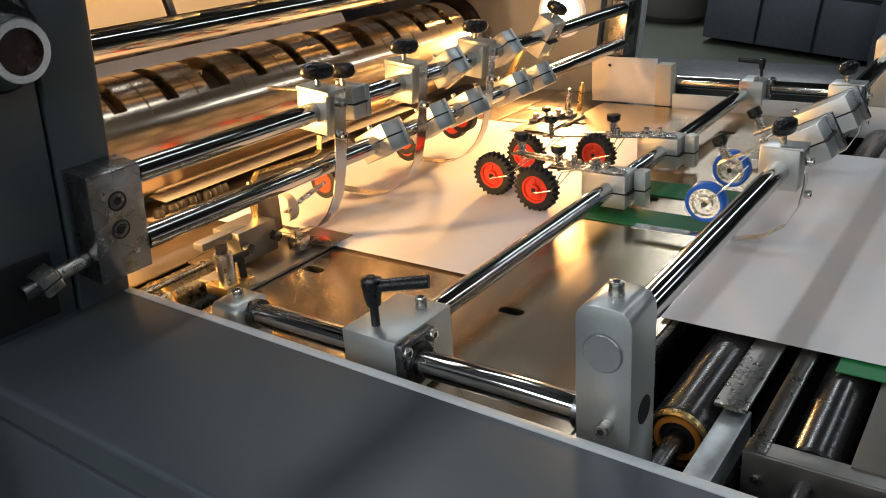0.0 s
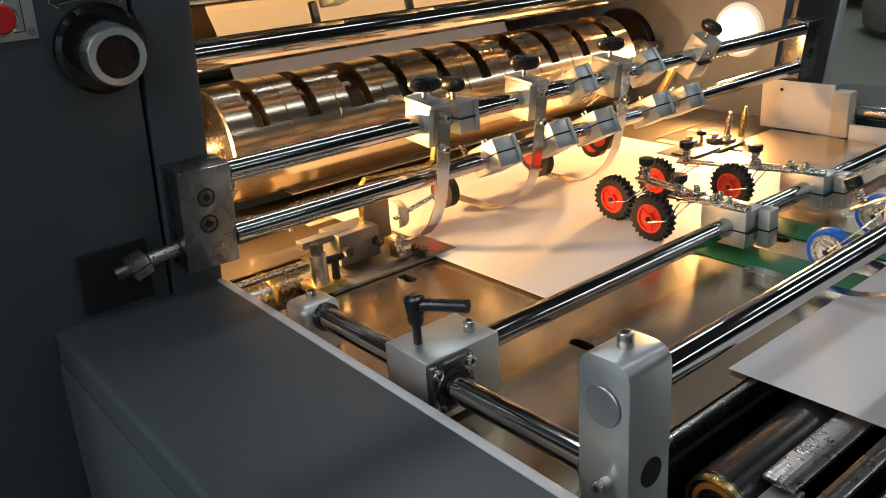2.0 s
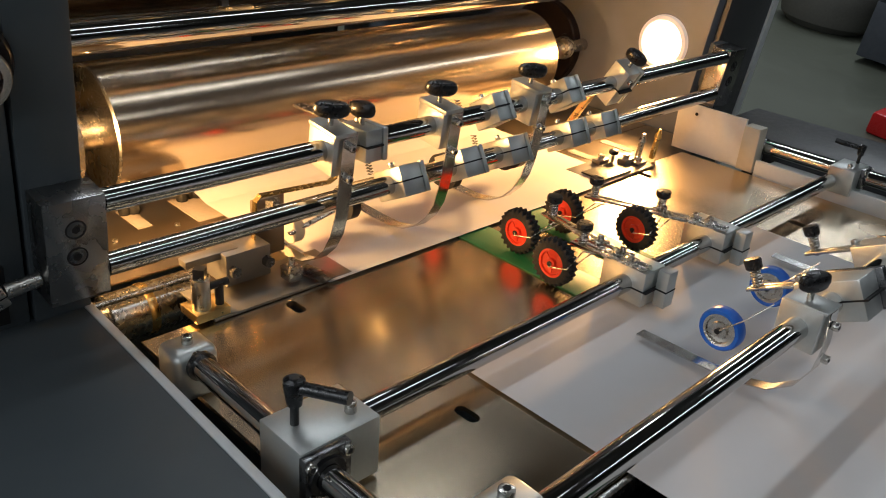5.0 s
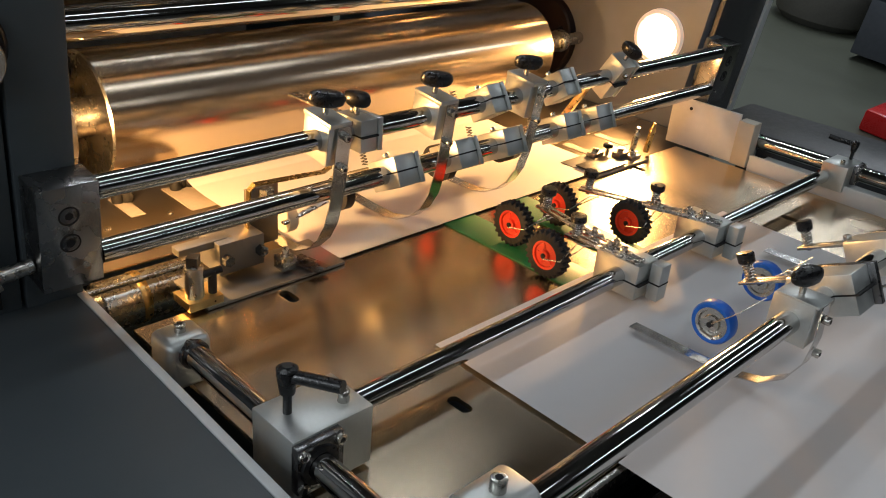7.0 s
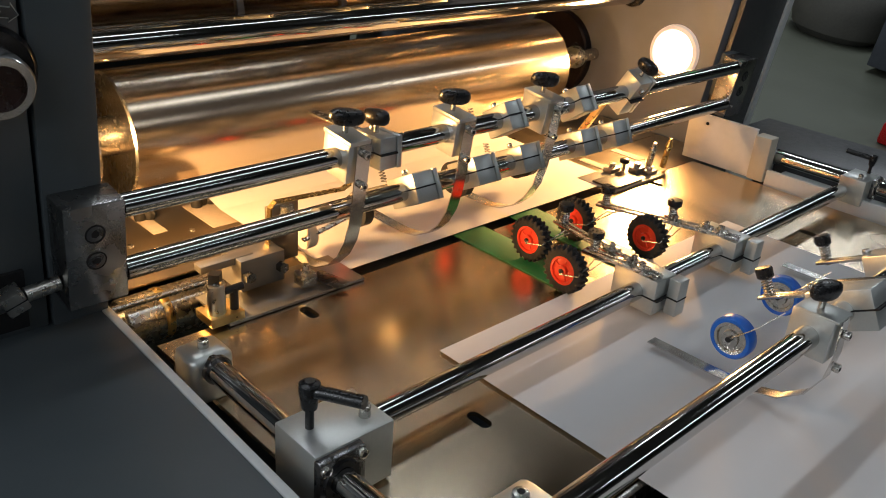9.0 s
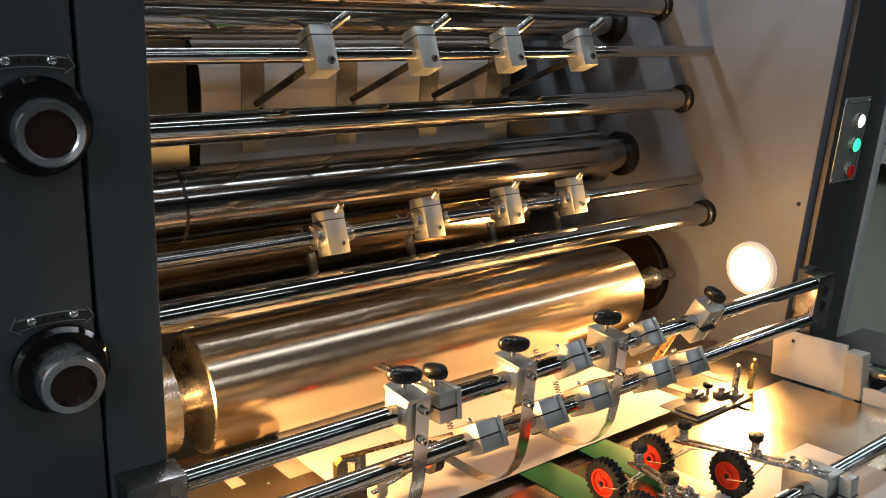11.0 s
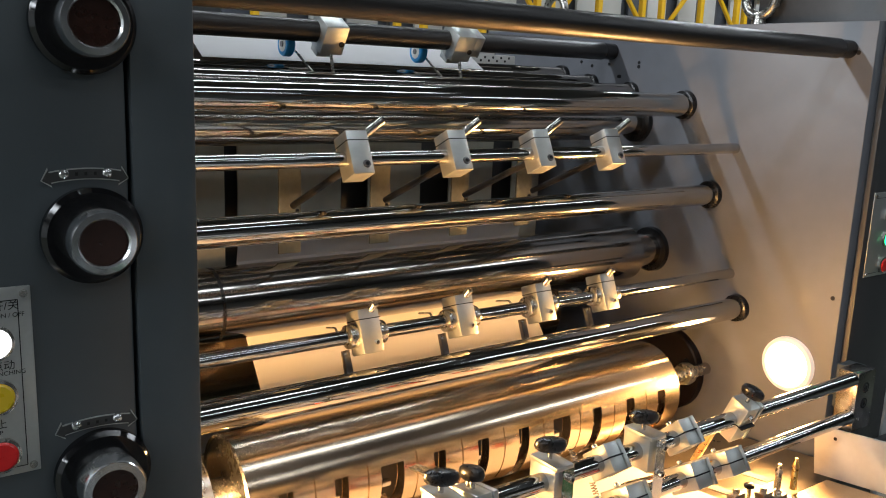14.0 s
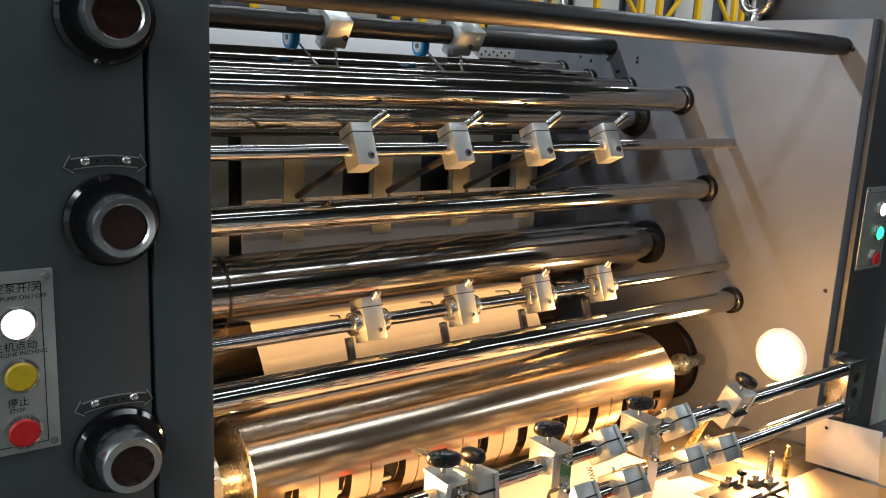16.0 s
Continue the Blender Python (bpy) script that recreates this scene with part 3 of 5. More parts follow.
for y, s in ((CY0, -1), (CY1, 1)):
    part("end_cap", lathe([(y, CR - 0.0005), (y + s * 0.003, CR - 0.003), (y - s * 0.004, CR - 0.010), (y - s * 0.004, 0.030)], "Y", seg=64), STEEL, cylinder)
part("shaft", lathe([(Y0 + 0.03, 0.030), (1.185, 0.030), (1.185, 0.034), (1.200, 0.034), (1.200, 0.015), (1.290, 0.015), (1.290, 0.024), (1.300, 0.026), (1.312, 0.024), (1.312, 0.014), (Y1 - 0.004, 0.014)], "Y", seg=36), STEEL, cylinder, "stepped bright steel shaft")
part("near_disc", lathe([(0.120, 0.052), (0.123, 0.080), (0.150, 0.080), (0.153, 0.050)], "Y", seg=56), STEEL, cylinder, "polished cam disc")
for cx, cz, prof in ((-0.520, 0.967, [(1.3805, 0.102), (1.362, 0.102), (1.358, 0.098), (1.358, 0.040)]), (CX, CZ, [(Y0, 0.062), (Y0 + 0.02, 0.062), (Y0 + 0.03, 0.055), (Y0 + 0.03, 0.034)])):
    th = empty("cylinder_bearing", pose(cx, 0, cz), "large dark bearing flange of the polished cylinder on the side frame", "bearing", "cylinder bearings")
    part("flange", lathe(prof, "Y", seg=56), BURNISHED, th)
    if cx < CX:
        for w in (0.5, 2.6, 4.7):
            part("flange_bolt", rod((0.075 * math.cos(w), 1.359, 0.075 * math.sin(w)), (0.075 * math.cos(w), 1.352, 0.075 * math.sin(w)), 0.008, seg=18), BLACK, th)


tagged(part("under_guide_plate", box((-0.575, 0.70, 0.86), (0.004, 1.30, 0.24), 0.0008, pose(0, 0, 0, 0, -12, 0)), GOLDPLATE), "bright warm steel guide plate behind and below the cylinder", "guide plate")
# the second cylinder behind, which takes the sheets over
rear_cylinder = copy_thing(cylinder, pose(RX, 0, RZ))
tagged(rear_cylinder, "polished steel take-over cylinder with gripper slots behind the front one", "cylinder")

# ---- hold-down rods in front of the cylinder ----
UX, UZ, LX, LZ, RR = -0.012, 1.117, -0.010, 1.042, 0.0128


def rod_mount(y0, y1, name, sign):
    th = empty(name, pose(0, (y0 + y1) / 2, 1.07), "ground steel end block holding two chrome rods", "mounting block", "rod end blocks")
    m = Matrix.Translation((0, -(y0 + y1) / 2, -1.07))
    ob = part("block", box((-0.020, (y0 + y1) / 2, 1.073), (0.040, y1 - y0, 0.117), 0.0015), GROUND, th)
    ob.matrix_local = m
    for z in (1.099, 1.068):
        b = bolt("cap_screw", (-0.0015, 0.0 if sign < 0 else 1.303, z), (1, 0, 0), 0.0088, 0.002, th, PLATE)
        b.matrix_local = m
        ring = part("counterbore", lathe([(0.0002, 0.0105), (0.0006, 0.0105), (0.0006, 0.0088), (0.0002, 0.0088), (0.0002, 0.0105)], "X", (0, 0.0 if sign < 0 else 1.303, z), 28), HOLESHADE, th)
        ring.matrix_local = m
    s = part("grub_screw", rod((-0.001, 0.014 if sign < 0 else 1.289, 1.038), (0.0012, 0.014 if sign < 0 else 1.289, 1.038), 0.0032, seg=16), STEEL, th)
    s.matrix_local = m


rod_mount(-0.030, 0.032, "rod_end_block", -1)
rod_mount(1.272, 1.335, "rod_end_block", 1)
tagged(part("block_spacer", box((-0.060, 1.357, 1.073), (0.036, 0.044, 0.090), 0.001), PAINT), "dark spacer between rod block and side frame", "spacer")
for x, z in ((UX, UZ), (LX, LZ)):
    tagged(part("hold_down_rod", rod((x, 0.0325, z), (x, 1.2715, z), RR, seg=40), CHROME), "polished chrome rod across the feed table", "rod", "hold-down rods")
# clamped adjuster beside the near end block
adj = empty("side_adjuster", pose(-0.02, -0.035, 1.040), "steel adjusting spindle with clamping nut", "adjuster")
part("spindle", rod((0, 0.004, 0), (0, -0.030, -0.004), 0.008, seg=24), STEEL, adj)
part("nut", box((0, -0.042, -0.006), (0.022, 0.022, 0.024), 0.002, pose(0, 0, 0, 20, 0, 0)), STEEL, adj)
part("nut_slit", box((0.0, -0.042, -0.006), (0.0224, 0.0224, 0.0014), 0, pose(0, 0, 0, 20, 0, 0)), HOLESHADE, adj)
part("spindle_end", rod((0, -0.052, -0.008), (0, -0.068, -0.010), 0.0085, seg=24, bev=0.001), PLATE, adj)


def knob(parent, c, wing, r=0.012, turn=0):
    """Black plastic thumb knob on a short threaded stud."""
    c = Vector(c)
    k = part("knob_stud", rod(c, c + Vector((0, 0, 0.012)), 0.0035, seg=14), STEEL, parent)
    if wing:
        bm = lathe([(0.010, 0.004), (0.0115, r * 0.80), (0.0145, r * 1.02), (0.0205, r * 1.12), (0.0265, r * 1.04), (0.0295, r * 0.80), (0.0305, r * 0.2)], "Z", c, 36)
        for v in bm.verts:
            d = Vector((v.co.x - c.x, v.co.y - c.y, 0))
            a = math.atan2(d.y, d.x) - radians(turn)
            f = 1.28 / math.sqrt(math.cos(a) ** 2 + (1.28 / 0.62) ** 2 * math.sin(a) ** 2)
            v.co.x, v.co.y = c.x + d.x * f, c.y + d.y * f
    else:
        bm = lathe([(0.010, r * 0.8), (0.012, r), (0.020, r * 1.05), (0.0225, r * 0.9), (0.023, r * 0.3)], "Z", c, 28)
    part("knob", bm, BLACK, k, "black plastic knob")


def hold_down_strap(y):
    th = empty("hold_down_strap", pose(UX, y, UZ), "bent polished steel strap hanging from an aluminium rod clamp", "hold-down strap", "hold-down straps")
    part("clamp", box((-0.002, -0.011, -0.001), (0.050, 0.019, 0.052), 0.0016), ALU, th)
    part("top_lip", box((0.002, -0.008, 0.0285), (0.054, 0.032, 0.006), 0.001), ALU, th)
    path = [(0.027, 0.030), (0.027, -0.055), (0.0255, -0.085), (0.021, -0.115), (0.010, -0.142), (-0.008, -0.165), (-0.032, -0.182), (-0.062, -0.193), (-0.10, -0.198), (-0.15, -0.203)]
    part("strap", ribbon([(a, 0, b) for a, b in path], (0, 1, 0), 0.021, 0.0016), SPRINGSTEEL, th, "bright bent spring-steel strap")
    for z in (0.012, -0.030):
        bolt("strap_screw", (0.028, 0.001, z), (1, 0, 0), 0.0052, 0.007, th)
    knob(th, (0.0, -0.010, 0.031), True, 0.0160, 60)


for y in (0.324, 0.505, 0.692):
    hold_down_strap(y)


def wheel_arm(x, z, y, tilt, knobbed, group, size=(0.058, 0.036, 0.042), red=True, drop=0.012):
    """Split aluminium clamp on a rod with a sprung arm and a red wheel reaching over the paper."""
    th = empty("wheel_arm_clamp", pose(x, y, z, 0, tilt, 0), "split aluminium rod clamp with sprung arm and small red wheel", "wheel clamp", group)
    sx, sy, sz = size
    part("clamp", box((0.000, 0, 0), (sx, sy, sz), 0.0018), ALU, th)
    part("slit", box((0.016, 0, 0), (sx * 0.5, sy + 0.0006, 0.0022)), HOLESHADE, th)
    part("clamp_plate", box((0.002, sy / 2 + 0.005, 0), (sx * 0.96, 0.0075, sz * 1.02), 0.001), ALU, th)
    if sz < 0.06:
        part("arm", box((-0.078, -0.004, 0.014), (0.115, 0.009, 0.0035), 0.0006), STEEL, th)
        part("arm", box((-0.085, 0.012, 0.010), (0.125, 0.007, 0.0035), 0.0006), STEEL, th)
        bolt("screw", (-0.010, 0.002, sz / 2), (0, 0, 1), 0.0042, 0.007, th)
    else:
        part("arm", box((-0.022, -0.004, -0.075), (0.010, 0.012, 0.100), 0.001), BRASS, th, "slanted golden arm")
        bolt("screw", (sx / 2, -0.004, 0.020), (1, 0, 0), 0.0046, 0.006, th)
    if red:
        helix = [(-0.062 + 0.0042 * math.cos(w), 0.004 + 0.0042 * math.sin(w), 0.018 + 0.020 * i / 48) for i, w in enumerate([k * 0.62 for k in range(49)])]
        part("spring", tube(helix, 0.0008, 6), STEEL, th)
        w = part("wheel", lathe([(-0.008, 0.016), (-0.008, 0.026), (0.008, 0.026), (0.008, 0.016), (-0.008, 0.016)], "Y", (-0.150, 0.012, -drop), 28), RUBBER, th, "black rubber tyre")
        part("wheel_disc", rod((-0.150, 0.003, -drop), (-0.150, 0.021, -drop), 0.0165, seg=24), RED, w, "red wheel disc")
    if knobbed:
        knob(th, (0.0, 0, sz / 2), True, 0.0135, 20)


for y, tl in ((0.440, -34), (0.556, -36), (0.655, -34), (0.800, -33), (0.886, -33)):
    wheel_arm(LX, LZ, y, tl, False, "lower rod clamps", red=y in (0.440, 0.655, 0.800))
for y, tl, k in ((0.366, -8, True), (0.604, -40, False), (0.768, -42, False), (0.915, 24, True)):
    wheel_arm(UX, UZ, y, tl, k, "upper rod clamps", red=y in (0.604, 0.768), size=(0.036, 0.034, 0.072) if y > 0.9 else (0.050, 0.026, 0.042), drop=0.05)

# ---- inclined feed board ----
SLOPE = math.degrees(math.atan(0.12))
FEED = pose(0, 0, 0.918, 0, -SLOPE, 0)


def feed(u, y, h):
    return FEED @ Vector((u, y, h))


def on_feed(name, u, y, h, label, category, group="", turn=(0, 0, 0)):
    return empty(name, FEED @ pose(u, y, h, *turn), label, category, group)


board = on_feed("feed_board", 0, 0, 0, "brushed steel feed board with oval slots", "feed table")
part("board_plate", slab_holes(-0.02, 0.478, 0.072, 1.245, -0.006, 0.0, [(0.021, 0.259, 0.016, 0.008), (0.313, 0.273, 0.016, 0.008), (0.011, 1.061, 0.016, 0.008), (0.30, 1.092, 0.016, 0.008), (0.31, 0.69, 0.014, 0.008)]), BOARD, board)
part("board_body", box((0.23, 0.66, -0.045), (0.48, 1.15, 0.06), 0.002), PAINT, board, "dark board carrier")
part("front_bar", box((0.483, 0.66, -0.012), (0.008, 1.17, 0.02), 0.001), STEEL, board, "bright steel edge bar")
for y0, y1 in ((0.575, 0.640), (0.705, 0.770)):
    b = part("green_belt", box((0.1375, (y0 + y1) / 2, 0.0012), (0.695, y1 - y0, 0.0016), 0.0004), GREEN)
    b.matrix_world = FEED
    tagged(b, "flat green feed belt running over the steel board", "belt", "feed belts")
infeed = on_feed("infeed_guide_plate", 0, 0, 0, "worn steel infeed sheet with rectangular openings before the cylinder", "guide plate")
part("infeed_sheet", box((-0.325, 0.70, -0.012), (0.28, 1.33, 0.004), 0.0008), TANPLATE, infeed)
part("front_sheet", box((-0.103, 0.79, -0.012), (0.160, 1.15, 0.004), 0.0008), TANPLATE, infeed)
for u, y, su, sy in ((-0.357, 0.226, 0.078, 0.023), (-0.340, 0.343, 0.100, 0.088), (-0.360, 0.130, 0.080, 0.023), (-0.135, 0.95, 0.075, 0.022), (-0.135, 1.07, 0.075, 0.022), (-0.135, 1.18, 0.075, 0.022)):
    part("opening", box((u, y, -0.0095), (su, sy, 0.0014), 0.0004), PALE, infeed, "pale opening in the guide sheet")
part("slat", box((-0.335, 0.362, -0.0080), (0.095, 0.018, 0.0014), 0.0004), TANPLATE, infeed)
random.seed(5)
for y0, n in ((0.222, 2), (0.318, 6), (0.405, 5)):
    for q in range(n):
        r = random.uniform(0.006, 0.010)
        part("brush_tuft", lathe([(0, r), (0.008, r * 1.15), (0.015, r * 0.8), (0.018, r * 0.2)], "Z", (-0.380 + random.uniform(-0.004, 0.004), y0 + 0.014 * q, -0.010), 12), RUBBER, infeed)
for y in (0.06, 0.17, 0.268, 0.45):
    part("rivet", lathe([(0, 0.005), (0.003, 0.004), (0.0035, 0.001)], "Z", (-0.300, y, -0.010), 16), STEEL, infeed)
low = roller(-0.137, 0.866, 0.034, STEEL, "polished steel roller under the board's end", y0=0.010, y1=0.32, neck=0.020, name="infeed_roller", group="")
part("groove_ring", lathe([(0.128, 0.0344), (0.131, 0.0356), (0.137, 0.0356), (0.140, 0.0344), (0.128, 0.0344)], "Y", seg=40), BRASS, low)
low2 = roller(-0.118, 0.909, 0.0045, STEEL, "thin steel rod over the infeed roller", y0=0.02, y1=0.22, name="infeed_rod", group="")


def side_lay(y, s, name="side_lay"):
    """Register stop: base plate, brass post, brackets, hexagon bolts and a thin pressing tongue."""
    th = on_feed(name, -0.05, y, 0, "register stop with round steel post, brackets and hexagon bolts", "register stop", "register stops")
    part("base", box((0.002, 0.03 * s, 0.003), (0.085, 0.21, 0.004), 0.0006), SATIN, th)
    part("foot", box((0.022, -0.075 * s, 0.010), (0.040, 0.046, 0.012), 0.001), BRASS, th)
    part("hex_post", rod((0.026, -0.082 * s, 0.014), (0.026, -0.082 * s, 0.056), 0.0115, seg=32, bev=0.0015), STEEL, th, "polished round steel post")
    part("post_top", rod((0.026, -0.082 * s, 0.056), (0.026, -0.082 * s, 0.070), 0.0095, seg=4), PLATE, th)
    part("thumb_screw", rod((0.030, -0.060 * s, 0.012), (0.030, -0.060 * s, 0.046), 0.0055, seg=16), BLACK, th)
    part("thumb_head", rod((0.030, -0.048 * s, 0.044), (0.030, -0.074 * s, 0.044), 0.0050, seg=14), BLACK, th)
    br = part("bracket", box((-0.029, 0.004 * s, 0.034), (0.050, 0.066, 0.044), 0.0012), SATIN, th, "satin steel housing block")
    for dy in (-0.02, 0.03):
        part("hex_bolt", rod((-0.004, dy * s, 0.034), (0.006, dy * s, 0.034), 0.0075, seg=6), PLATE, br)
    part("arm", box((-0.026, -0.04 * s, 0.052), (0.018, 0.075, 0.010), 0.001), SATIN, th)
    part("tongue", box((0.028, 0.086 * s, 0.010), (0.052, 0.026, 0.002), 0.0005, pose(0, 0, 0, 0, 0, 12 * s)), PLATE, th)
    bl = part("tongue_block", box((0.018, 0.055 * s, 0.018), (0.022, 0.022, 0.018), 0.001), STEEL, th)
    part("tongue_screw", rod((0.018, 0.055 * s, 0.026), (0.018, 0.055 * s, 0.038), 0.0048, seg=16), STEEL, bl)
    part("angle_iron", box((-0.045, 0.06 * s, 0.060), (0.006, 0.05, 0.085), 0.001), TANPLATE, th)
    part("cream_wheel", rod((-0.056, 0.10 * s, 0.040), (-0.056, 0.115 * s, 0.040), 0.021, seg=28, bev=0.001), BEIGE, th, "cream plastic wheel")
    part("hex_nut", rod((-0.040, 0.065 * s, 0.085), (-0.040, 0.065 * s, 0.100), 0.011, seg=6), STEEL, th)
    part("spring_arm", box((-0.040, 0.135 * s, 0.050), (0.008, 0.09, 0.004), 0.0006, pose(0, 0, 0, 12 * s, 0, 0)), STEEL, th)


brk = part("strip_bracket", ribbon([(-0.085, 0.262, 0.935), (-0.085, 0.262, 1.020), (-0.084, 0.268, 1.028), (-0.080, 0.375, 1.024), (-0.078, 0.384, 1.030), (-0.078, 0.386, 1.050)], (1, 0, 0), 0.008, 0.0025), BRASS)
tagged(brk, "bent golden strip bracket over the register stop", "bracket")
side_lay(0.235, 1)


def clamp_stop(y):
    """Low far stop: dark plate, two clamp blocks with hexagon screws and a small knob."""
    th = on_feed("side_lay", -0.05, y, 0, "low register stop with dark plate and small clamp screws", "register stop", "register stops")
    part("base", box((0.006, -0.02, 0.003), (0.085, 0.17, 0.004), 0.0006), SATIN, th)
    part("dark_plate", box((0.020, -0.055, 0.0075), (0.050, 0.090, 0.003), 0.0006), BLACKBAR, th, "dark pressing plate")
    for u, dy, h in ((0.010, 0.020, 0.011), (-0.020, -0.020, 0.009), (0.026, 0.040, 0.006)):
        bl = part("clamp_block", box((u, dy, 0.005 + h / 2), (0.020, 0.030, h), 0.0015), SATIN, th)
        part("hex_screw", rod((u, dy, 0.005 + h), (u, dy, 0.013 + h), 0.0065, seg=6), STEEL, bl)
    part("knob_stud", rod((-0.010, 0.005, 0.005), (-0.010, 0.005, 0.024), 0.0035, seg=12), STEEL, th)
    part("knob", lathe([(0.020, 0.006), (0.022, 0.0095), (0.028, 0.0095), (0.030, 0.006), (0.0302, 0.001)], "Z", (-0.010, 0.005, 0), 20), BLACK, th, "small black knob")


clamp_stop(1.050)
for du, hh in ((0.0, 0.055), (0.012, 0.062)):
    tagged(part("locating_pin", lathe([(0, 0.006), (hh * 0.7, 0.006), (hh * 0.72, 0.0075), (hh, 0.003)], "Z", feed(-0.045 + du, 1.118 + du * 2.8, 0.002), 20), BRASS if du else STEEL), "upright turned locating pin beside the register stop", "pin", "locating pins")

# near side cover
cover = on_feed("side_cover", 0, 0, 0, "anthracite painted side cover with bent edge", "machine cover", turn=(0, 0, -1.4))
CH = 0.060
part("cover_top", prism([(-0.168, CH - 0.0060), (-0.1675, CH - 0.0037), (-0.1662, CH - 0.0018), (-0.1643, CH - 0.0005), (-0.162, CH), (0.017, CH), (0.017, CH - 0.006), (-0.162, CH - 0.006)], "X", -0.051, 1.5), PAINT, cover)
part("cover_band", prism([(-0.168, CH - 0.006), (-0.168, CH - 0.034), (-0.1665, CH - 0.036), (-0.164, CH - 0.036), (-0.164, CH - 0.006)], "X", -0.051, 1.5), PAINT, cover, "folded edge band of the cover")
part("cover_flank", prism([(-0.1665, CH - 0.0375), (-0.1690, CH - 0.0385), (-0.1705, CH - 0.0415), (-0.1705, -0.62), (-0.164, -0.62), (-0.164, CH - 0.0375)], "X", -0.051, 1.5), PAINT, cover)
part("cover_end", box((-0.0495, -0.0745, -0.28), (0.003, 0.170, 0.66), 0.0005), PAINT, cover)
part("inner_edge", box((0.727, 0.0225, CH - 0.028), (1.545, 0.010, 0.058), 0.0015), TRIM, cover, "light grey inner edge strip")
part("catch_tray", box((0.55, 0.048, -0.020), (1.1, 0.046, 0.004), 0.0005), PLATE, cover)
part("cable", tube([(0.36 + 0.02 * i, 0.052 + 0.004 * math.sin(i * 0.7), -0.012) for i in range(8)] + [(0.50, 0.056, 0.005), (0.505, 0.058, 0.03)], 0.0028, 8), STEEL, cover, "thin sheathed cable")

# ---- side shafts, blocks and posts ----
SY, SH = 0.071, 0.044


def side_shaft(y):
    th = on_feed("side_shaft", 0, y, SH, "polished chrome shaft along the feed board's edge", "shaft", "side shafts")
    part("shaft_bar", rod((0.085, 0, 0), (0.507, 0, 0), 0.0128, seg=40), CHROME, th)
    for u in (0.122, 0.500):
        part("stop_ring", lathe([(-0.003, 0.0129), (-0.003, 0.0160), (0.003, 0.0160), (0.003, 0.0129)], "X", (u, 0, 0), 32), PLATE, th, "dark stop ring")


def shaft_foot(u, y, s=1):
    th = on_feed("shaft_support", u, y, 0.0, "rounded aluminium shaft support with socket screw", "shaft support", "shaft supports")
    bm = box((0, 0, 0.028), (0.046, 0.050, 0.060), 0.010, seg=4)
    part("support_body", bm, ALU, th)
    bolt("clamp_screw", (0.0, 0.0, 0.057), (0, 0, 1), 0.0062, 0.010, th)


def slide_block(u, y, s):
    """Square block sliding on the side shaft, with a ratchet lever, flange and screws; it carries the wheel rod."""
    k = 1.0 if s > 0 else 0.72
    th = on_feed("slide_block", u, y, SH * (1 - k), "aluminium sliding block with black ratchet lever", "slide block", "slide blocks")
    th.scale = (k, k, k)
    part("block_body", box((-0.002, 0.0235 * s, 0.0375), (0.064, 0.089, 0.066), 0.0014), ALU, th)
    fl = part("flange", box((0.0345, 0.002 * s, 0.044), (0.010, 0.050, 0.050), 0.0012), PLATE, th, "dark steel bushing flange")
    for dy, dz in ((-0.018, -0.018), (-0.018, 0.018), (0.022, -0.018), (0.022, 0.018)):
        bolt("flange_screw", (0.0394, dy * s, 0.044 + dz), (1, 0, 0), 0.0056, 0.004, fl)
    part("bushing", lathe([(0.0385, 0.0205), (0.0425, 0.0195), (0.0425, 0.0135), (0.0385, 0.0135)], "X", (0, 0.0, SH), 36), BLACK, th, "black bushing")
    bolt("top_screw", (0.008, 0.050 * s, 0.0700), (0, 0, 1), 0.0058, 0.012, th)
    lx, ly = (-0.009, 0.0) if s > 0 else (0.004, 0.012)
    lv = part("lever", lathe([(0.068, 0.0042), (0.092, 0.0042), (0.092, 0.0070), (0.102, 0.0085), (0.112, 0.0100), (0.118, 0.0098), (0.120, 0.004)], "Z", (lx, ly, 0), 24), BLACK, th, "black ratchet lever")
    ends = [(0, 0, 0.110), (0.016, 0.007, 0.113), (0.034, 0.015, 0.115), (0.050, 0.022, 0.117)] if s > 0 else [(0, 0, 0.110), (-0.022, -0.010, 0.114), (-0.044, -0.020, 0.117), (-0.060, -0.026, 0.120)]
    grip = tube([(lx + a, ly + b, c) for a, b, c in ends], 0.0064, 14)
    part("lever_grip", grip, BLACK, lv)
    part("lever_button", rod((lx, ly, 0.119), (lx, ly, 0.1212), 0.0045, seg=16), BLACKBAR, lv)


